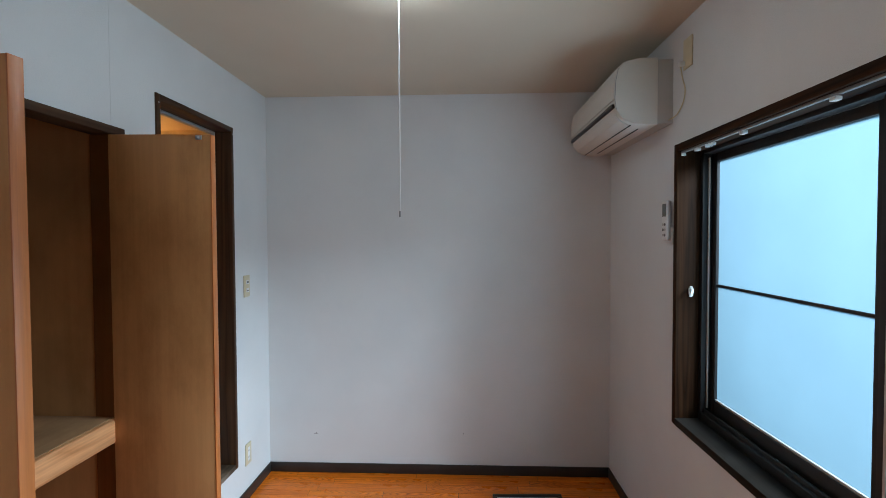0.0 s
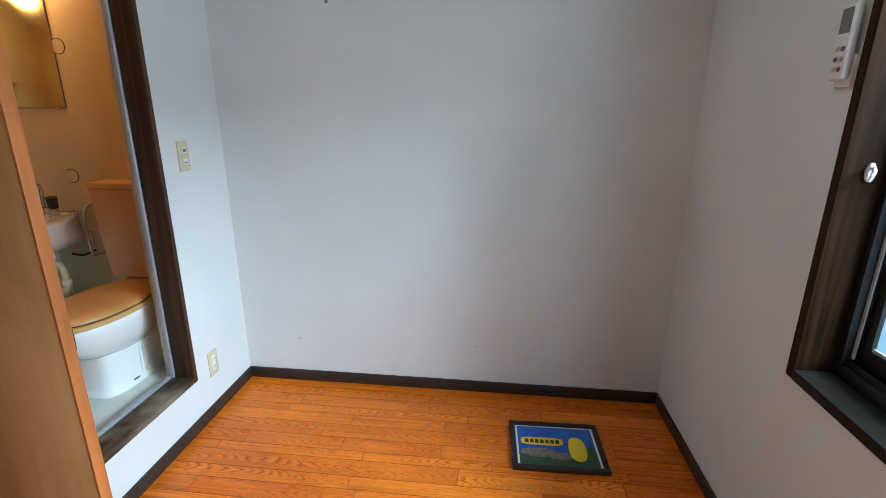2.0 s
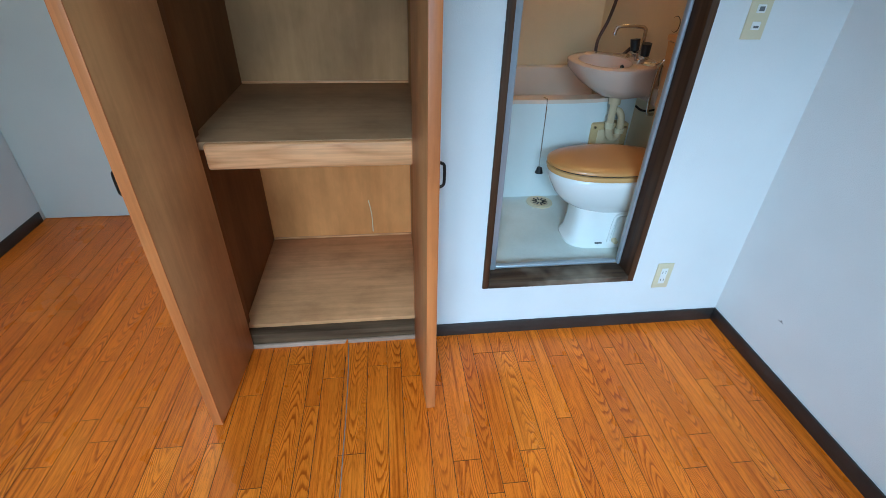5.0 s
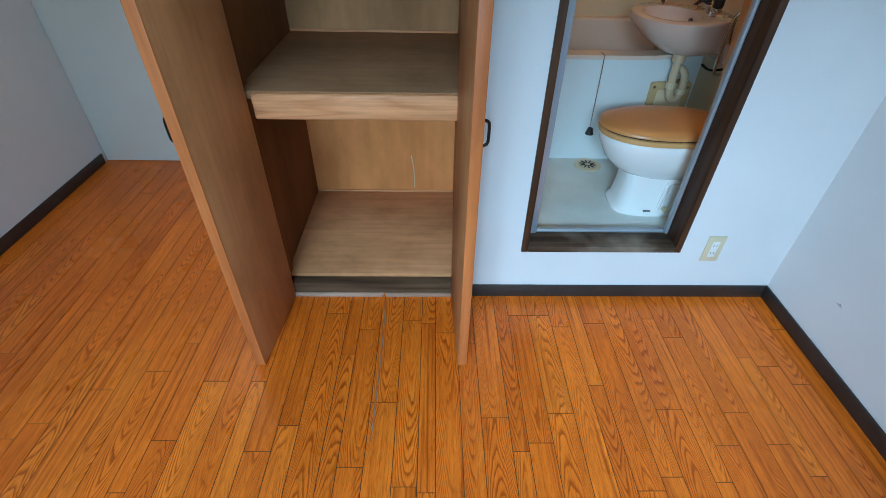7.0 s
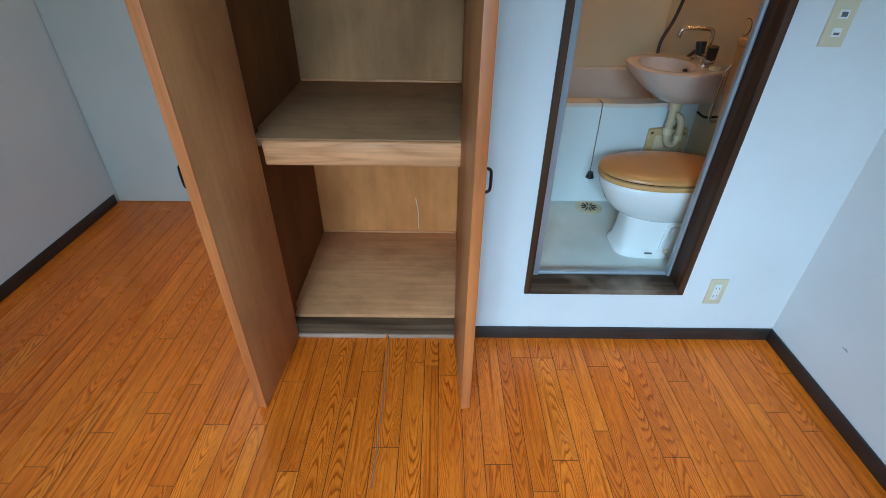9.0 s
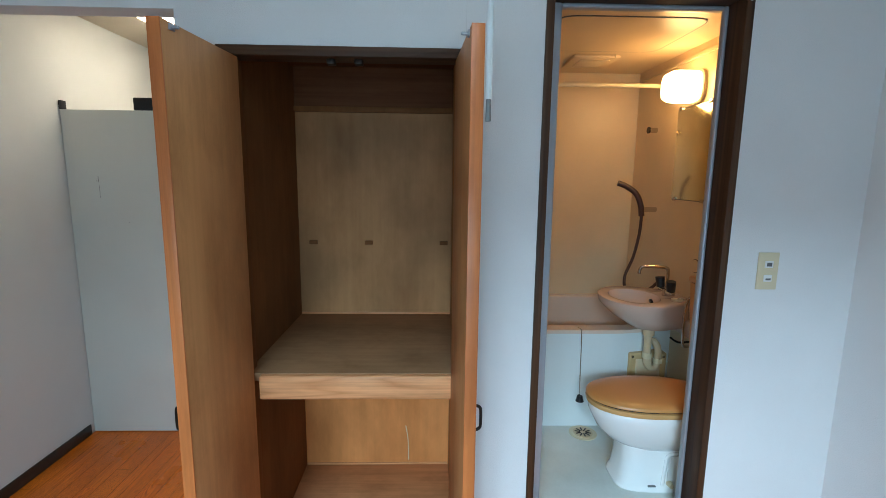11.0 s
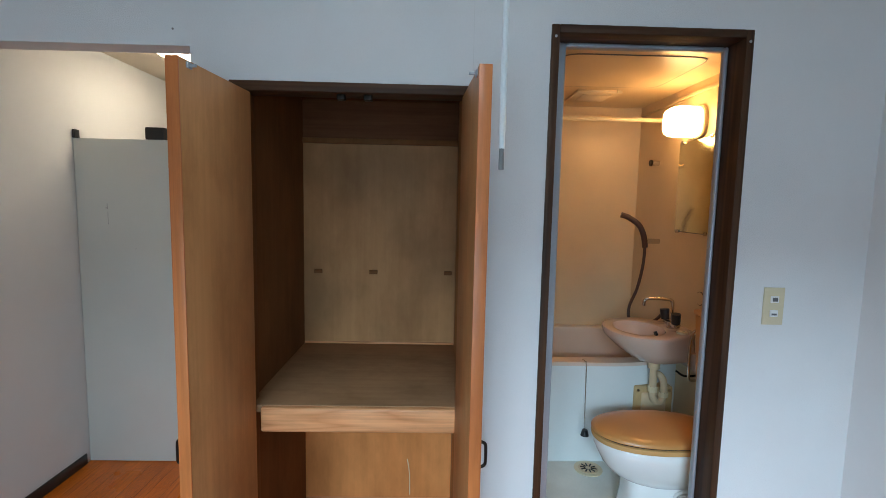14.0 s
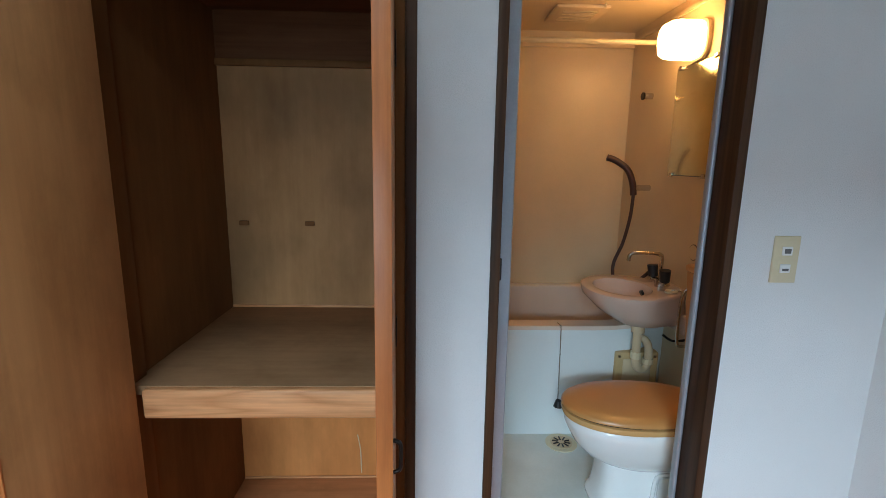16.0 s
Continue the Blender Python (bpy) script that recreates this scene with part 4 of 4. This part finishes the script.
# ---- fittings of the room ----
ac = thing("air_conditioner", (1.0, 2.92, 1.9), "off-white wall air conditioner with dark air slots", "air conditioner")
prof = [(1.058, 2.165), (0.985, 2.165), (0.93, 2.152), (0.90, 2.125), (0.890, 2.075), (0.887, 2.00), (0.893, 1.955), (0.915, 1.922), (0.955, 1.900), (1.01, 1.893), (1.058, 1.893)]
A0, A1 = 2.525, 3.30
smooth(part("body", prism(prof, "y", A0, A1), ACWHITE, ac), 30)
box("back_plate", (1.0585, XR, A0 + 0.004, A1 - 0.004, 1.898, 2.160), ACGREY, ac, 0.003, "grey rear housing")
fp = [(p[0] - 0.006, p[1]) for p in prof[2:6]] + [(p[0] + 0.002, p[1]) for p in prof[5:1:-1]]
smooth(part("front_panel", prism(fp, "y", A0 + 0.004, A1 - 0.004), ACWHITE, ac, "smooth front panel"), 40)
box("slot", (0.8795, 0.893, A0 + 0.02, A1 - 0.01, 1.968, 1.984), BLACK, ac, 0.002, "dark air slot")
for yy in (A0 + 0.002, A1 - 0.006):
    smooth(part("seam", prism([(p[0] - 0.0012, p[1]) for p in prof[1:7]] + [(p[0] + 0.004, p[1]) for p in prof[6:0:-1]], "y", yy, yy + 0.0022), RAILGREY, ac, "dark seam beside the front panel"), 40)
box("display", (0.8785, 0.8794, A0 + 0.025, A0 + 0.11, 1.972, 1.984), LCD, ac, 0.0005)
flap = [(0.897, 1.945), (0.915, 1.922), (0.953, 1.901), (0.952, 1.896), (0.911, 1.917), (0.890, 1.945)]
part("louvre", prism(flap, "y", A0 + 0.03, A1 - 0.02), ACWHITE, ac)
box("gap", (0.956, 0.962, A0 + 0.03, A1 - 0.02, 1.896, 1.902), BLACK, ac, 0.001)
box("gap", (1.005, 1.010, A0 + 0.08, A1 - 0.1, 1.8905, 1.896), BLACK, ac, 0.001)
box("badge", (0.8835, 0.8838, A0 + 0.004, A0 + 0.016, 2.0, 2.02), WHITE, ac, 0.0)


def plate(name, x, y, z, w, h, face, label, kind):
    """An electric plate on a wall facing +x or -x (face)."""
    e = thing(name, (x, y, z), label, kind)
    a, b = (x, x + 0.006) if face > 0 else (x - 0.006, x)
    box("plate", (a, b, y - w / 2, y + w / 2, z - h / 2, z + h / 2), CREAM, e, 0.002, "", 3)
    return e, (b if face > 0 else a)


sw, f = plate("light_switch", XL, 3.05, 1.168, 0.065, 0.118, 1, "cream double light switch plate on the wall", "switch")
for k, zz in enumerate((1.190, 1.146)):
    box("rocker", (f, f + 0.004, 3.037, 3.063, zz - 0.011, zz + 0.011), WHITE, sw, 0.002)
    box("marker", (f + 0.0041, f + 0.0046, 3.042, 3.058, zz - 0.006, zz + (0.006 if k == 0 else 0.0)), BAR, sw, 0.0)
ou, f = plate("wall_outlet", XL, 3.04, 0.248, 0.065, 0.116, 1, "cream double wall socket above the baseboard", "socket")
box("insert", (f, f + 0.0015, 3.027, 3.053, 0.212, 0.284), WHITE, ou, 0.0005)
for zz in (0.230, 0.266):
    for yy in (3.034, 3.046):
        box("slot", (f + 0.0016, f + 0.0019, yy - 0.001, yy + 0.001, zz - 0.005, zz + 0.005), BLACK, ou, 0.0)
ao, f = plate("ac_outlet", XR, 2.40, 2.135, 0.068, 0.115, -1, "cream socket plate feeding the air conditioner", "socket")
box("plug", (f - 0.022, f, 2.415, 2.432, 2.09, 2.11), WHITE, ao, 0.004)
cb = thing("power_cable", (XR - 0.01, 2.45, 2.0), "thin cream cable from socket to air conditioner", "cable")
tube("cable", [(XR - 0.02, 2.424, 2.092), (XR - 0.012, 2.425, 2.05), (XR - 0.006, 2.415, 2.0), (XR - 0.006, 2.43, 1.955), (XR - 0.008, 2.48, 1.92), (XR - 0.02, 2.527, 1.91)], 0.0026, CREAM, cb, "", 8)

rm = thing("remote_control", (XR - 0.02, 2.535, 1.41), "white air conditioner remote in its wall holder", "remote control")
box("holder", (XR - 0.012, XR, 2.508, 2.562, 1.40, 1.47), WHITE, rm, 0.003)
box("body", (XR - 0.03, XR - 0.012, 2.510, 2.560, 1.415, 1.58), WHITE, rm, 0.006, "", 3)
box("screen", (XR - 0.0306, XR - 0.0301, 2.517, 2.553, 1.515, 1.568), LCD, rm, 0.0)
for k in range(3):
    for j in range(2):
        cyl("button", (XR - 0.030, 2.526 + 0.018 * j, 1.438 + 0.022 * k), (XR - 0.0325, 2.526 + 0.018 * j, 1.438 + 0.022 * k), 0.0055, ACGREY if (k + j) % 2 else BAR, rm, None, "", 10)

cl = thing("ceiling_lamp", (0.058, 2.02, ZC), "small ring-tube ceiling lamp with pull switch", "ceiling lamp")
cyl("rose", (0.058, 2.02, ZC), (0.058, 2.02, ZC - 0.05), 0.05, WHITE, cl, 0.04)
box("switch_box", (0.045, 0.071, 2.015, 2.055, ZC - 0.066, ZC - 0.04), WHITE, cl, 0.004)
tube("ring_tube", [(0.058 + 0.085 * math.cos(k * math.tau / 16), 2.02 + 0.085 * math.sin(k * math.tau / 16), ZC - 0.045) for k in range(17)], 0.012, RINGLOW, cl, "glowing fluorescent ring")
for s in (-1, 1):
    cyl("arm", (0.058 + s * 0.04, 2.02, ZC - 0.045), (0.058 + s * 0.08, 2.02, ZC - 0.045), 0.004, CHROME, cl)
cord = thing("pull_cord", (0.058, 2.042, 1.49), "white lamp pull cord with a small grey end", "pull cord")
cyl("cord", (0.058, 2.042, 1.518), (0.058, 2.042, ZC - 0.062), 0.0028, WHITE, cord, None, "", 8)
cyl("end_piece", (0.058, 2.042, 1.499), (0.058, 2.042, 1.520), 0.0026, RAILGREY, cord, 0.0021, "grey metal tip", 10)

# framed picture on the floor
ang = Matrix.Translation((0.610, 2.960, 0)) @ Matrix.Rotation(radians(1.6), 4, "Z")
pic = thing("framed_picture", (0.61, 2.96, 0), "black-framed colour print lying flat on the floor", "picture")


def lay(nm, dims, mat, bev=0.0, lab=""):
    bm = boxb(*dims, bev)
    bm.transform(ang)
    return part(nm, bm, mat, pic, lab)


def disc(nm, cx, cy, rx, ry, z, mat, power=2.0):
    ring = [(p[0], p[1]) for p in oval(cx, cy, 0, rx, ry, 28, power)]
    bm = prism(ring, "z", z, z + 0.0004)
    bm.transform(ang)
    return part(nm, bm, mat, pic)


FR = paint("frame_black", (0.02, 0.014, 0.012), 0.35, 0.1, 120.0, 0.1, 9.0)
W2, H2 = 0.188, 0.144
lay("frame", (-W2, W2, -H2, -H2 + 0.022, 0.0, 0.02), FR, 0.004)
lay("frame", (-W2, W2, H2 - 0.022, H2, 0.0, 0.02), FR, 0.004)
lay("frame", (-W2, -W2 + 0.022, -H2 + 0.022, H2 - 0.022, 0.0, 0.02), FR, 0.004)
lay("frame", (W2 - 0.022, W2, -H2 + 0.022, H2 - 0.022, 0.0, 0.02), FR, 0.004)
lay("mount", (-W2 + 0.022, W2 - 0.022, -H2 + 0.022, H2 - 0.022, 0.004, 0.010), WHITE, 0, "white paper mount")
SKYB = paint("print_blue", (0.015, 0.13, 0.52), 0.25, 0.1, 60.0, 0, 14.0, 0, (0.01, 0.09, 0.42))
GRASS = paint("print_green", (0.02, 0.09, 0.03), 0.3, 0.2, 90.0, 0, 40.0, 0, (0.012, 0.035, 0.02))
ROCK = paint("print_rock", (0.22, 0.19, 0.16), 0.3, 0.2, 90.0, 0, 60.0, 0, (0.05, 0.04, 0.05))
YEL = paint("print_yellow", (0.80, 0.55, 0.03), 0.3, 0.05, 90.0, 0, 20.0)
lay("print_sky", (-0.157, 0.157, -0.115, 0.115, 0.010, 0.0104), SKYB)
lay("print_ground", (-0.157, 0.157, -0.115, -0.045, 0.0104, 0.0108), GRASS)
disc("print_rocks", -0.075, -0.045, 0.075, 0.026, 0.0109, ROCK, 2.5)
disc("print_rocks", 0.01, -0.06, 0.05, 0.02, 0.0113, ROCK, 2.5)
disc("print_rocks", 0.13, -0.03, 0.027, 0.03, 0.0109, GRASS, 2.5)
disc("print_banner", -0.058, 0.022, 0.088, 0.024, 0.0117, YEL, 4.0)
for k in range(7):
    lay("print_bar", (-0.128 + k * 0.021, -0.113 + k * 0.021, 0.011, 0.033, 0.0121, 0.0125), FR)
disc("print_shape", 0.083, -0.015, 0.036, 0.072, 0.0117, YEL, 2.4)

# ---- small marks on walls and floor ----
MARK = paint("grey_mark", (0.22, 0.20, 0.19), 0.8)
for par, n, p, q in ((far_wall, "nail_hole", (-0.638, YF, 0.241), (-0.638, YF - 0.001, 0.241)), (far_wall, "nail_hole", (0.258, YF, 0.248), (0.258, YF - 0.001, 0.248)),
                     (closet_wall, "nail_hole", (XL, 1.22, 1.952), (XL + 0.001, 1.22, 1.952))):
    cyl(n, p, q, 0.0035, MARK, par, 0.0015, "", 7)
box("scuff", (-0.652, -0.628, YF - 0.0006, YF, 0.2355, 0.2375), MARK, far_wall, 0)
box("paper_seam", (XL, XL + 0.0005, 2.090, 2.0912, CZ + 0.03, ZC), MARK_PALE, closet_wall, 0)
for d in ((-2.0149, -2.0144, 0.262, 0.264, 1.40, 1.43), (-2.0149, -2.0144, 0.252, 0.262, 1.405, 1.407), (-2.0149, -2.0144, 0.264, 0.2655, 1.32, 1.385), (-2.0149, -2.0144, 0.40, 0.406, 1.19, 1.192)):
    box("scratch", d, MARK, pk, 0)
tube("open_joint", [(-0.905, 1.800, 0.0006), (-0.75, 1.806, 0.0006), (-0.55, 1.808, 0.0006), (-0.30, 1.806, 0.0003)], 0.0016, MARK, floor, "grey open joint in the floor covering", 6)

lip = []
for k in range(7):
    u = k / 6
    x, z, w = -0.835 - 0.078 * u, 0.0006 + 0.020 * u * u, 0.004 + 0.020 * u * (1.25 - u)
    lip.append([(x, 1.7985, z), (x, 1.7985 - w, z * 0.55), (x, 1.7985 - w, z * 0.55 + 0.0012), (x, 1.7985, z + 0.0014)])
smooth(part("lifted_edge", loftb(lip), FLOOR, floor, "curled edge of the floor sheet"), 40)

# ---- outside ----
GR = paint("outside_leaves", (0.05, 0.10, 0.03), 0.6, 0.2, 30.0, 0.1, 8.0)
tagged(part("ground_outside", boxb(-60, 60, -60, 60, -0.2, -0.102), GR), "green ground outside the window", "ground", "", "structure")
hedge = bmesh.new()
for k in range(900):
    p = Vector((random.uniform(2.4, 3.4), random.uniform(0.5, 4.5), random.uniform(-0.12, 1.3)))
    u = Vector((random.uniform(-1, 1), random.uniform(-1, 1), random.uniform(-1, 1))).normalized()
    w = u.orthogonal().normalized()
    s = random.uniform(0.04, 0.08)
    hedge.faces.new([hedge.verts.new(p + s * q) for q in (u, w * 0.5, -u, -w * 0.5)])
tagged(part("hedge", hedge, GR), "leafy green hedge outside the window", "hedge", "", "stuff")

# ---- floor planks ----
random.seed(4)
WID = (0.084, 0.072, 0.052, 0.080, 0.064, 0.086, 0.050, 0.076)
LEN = (0.42, 0.52, 0.62, 0.72)
GAP = 0.0023
shapes = {}


def plank_mesh(w, l):
    key = (round(w, 4), round(l, 3))
    if key not in shapes:
        bm = bmesh.new()
        e = 0.0001
        top = [(-l / 2 + e, -w / 2 + e, 0), (l / 2 - e, -w / 2 + e, 0), (l / 2 - e, w / 2 - e, 0), (-l / 2 + e, w / 2 - e, 0)]
        low = [(-l / 2, -w / 2, -0.001), (l / 2, -w / 2, -0.001), (l / 2, w / 2, -0.001), (-l / 2, w / 2, -0.001)]
        loftb([low, top], True, bm)
        bmesh.ops.recalc_face_normals(bm, faces=bm.faces)
        me = bpy.data.meshes.new("plank")
        bm.to_mesh(me)
        bm.free()
        me.materials.append(FLOOR)
        shapes[key] = me
    return shapes[key]


y, r = YB, 0
far = bmesh.new()
while y < YF - 0.012:
    w = min(WID[r % 8], YF - y)
    x = XR
    first = True
    end = XL + 0.004 if y + w > OPY else KX
    while x > end + 0.004:
        l = random.choice(LEN)
        if first:
            l *= random.uniform(0.3, 1.0)
            first = False
        l = round(min(l, x - end), 3)
        if x - l - end < 0.1:
            l = round(x - end, 3)
        if x > XL:
            p = new("plank", plank_mesh(w - GAP, l - GAP))
            p.location = (x - l / 2, y + w / 2, 0)
            p.parent = floor
        else:
            boxb(x - l + GAP, x, y + GAP / 2, y + w - GAP / 2, -0.001, 0, bm=far)
        x -= l
    y += w
    r += 1
tagged(part("planks_in_passage", far, FLOOR, floor), "", "", "", "stuff")
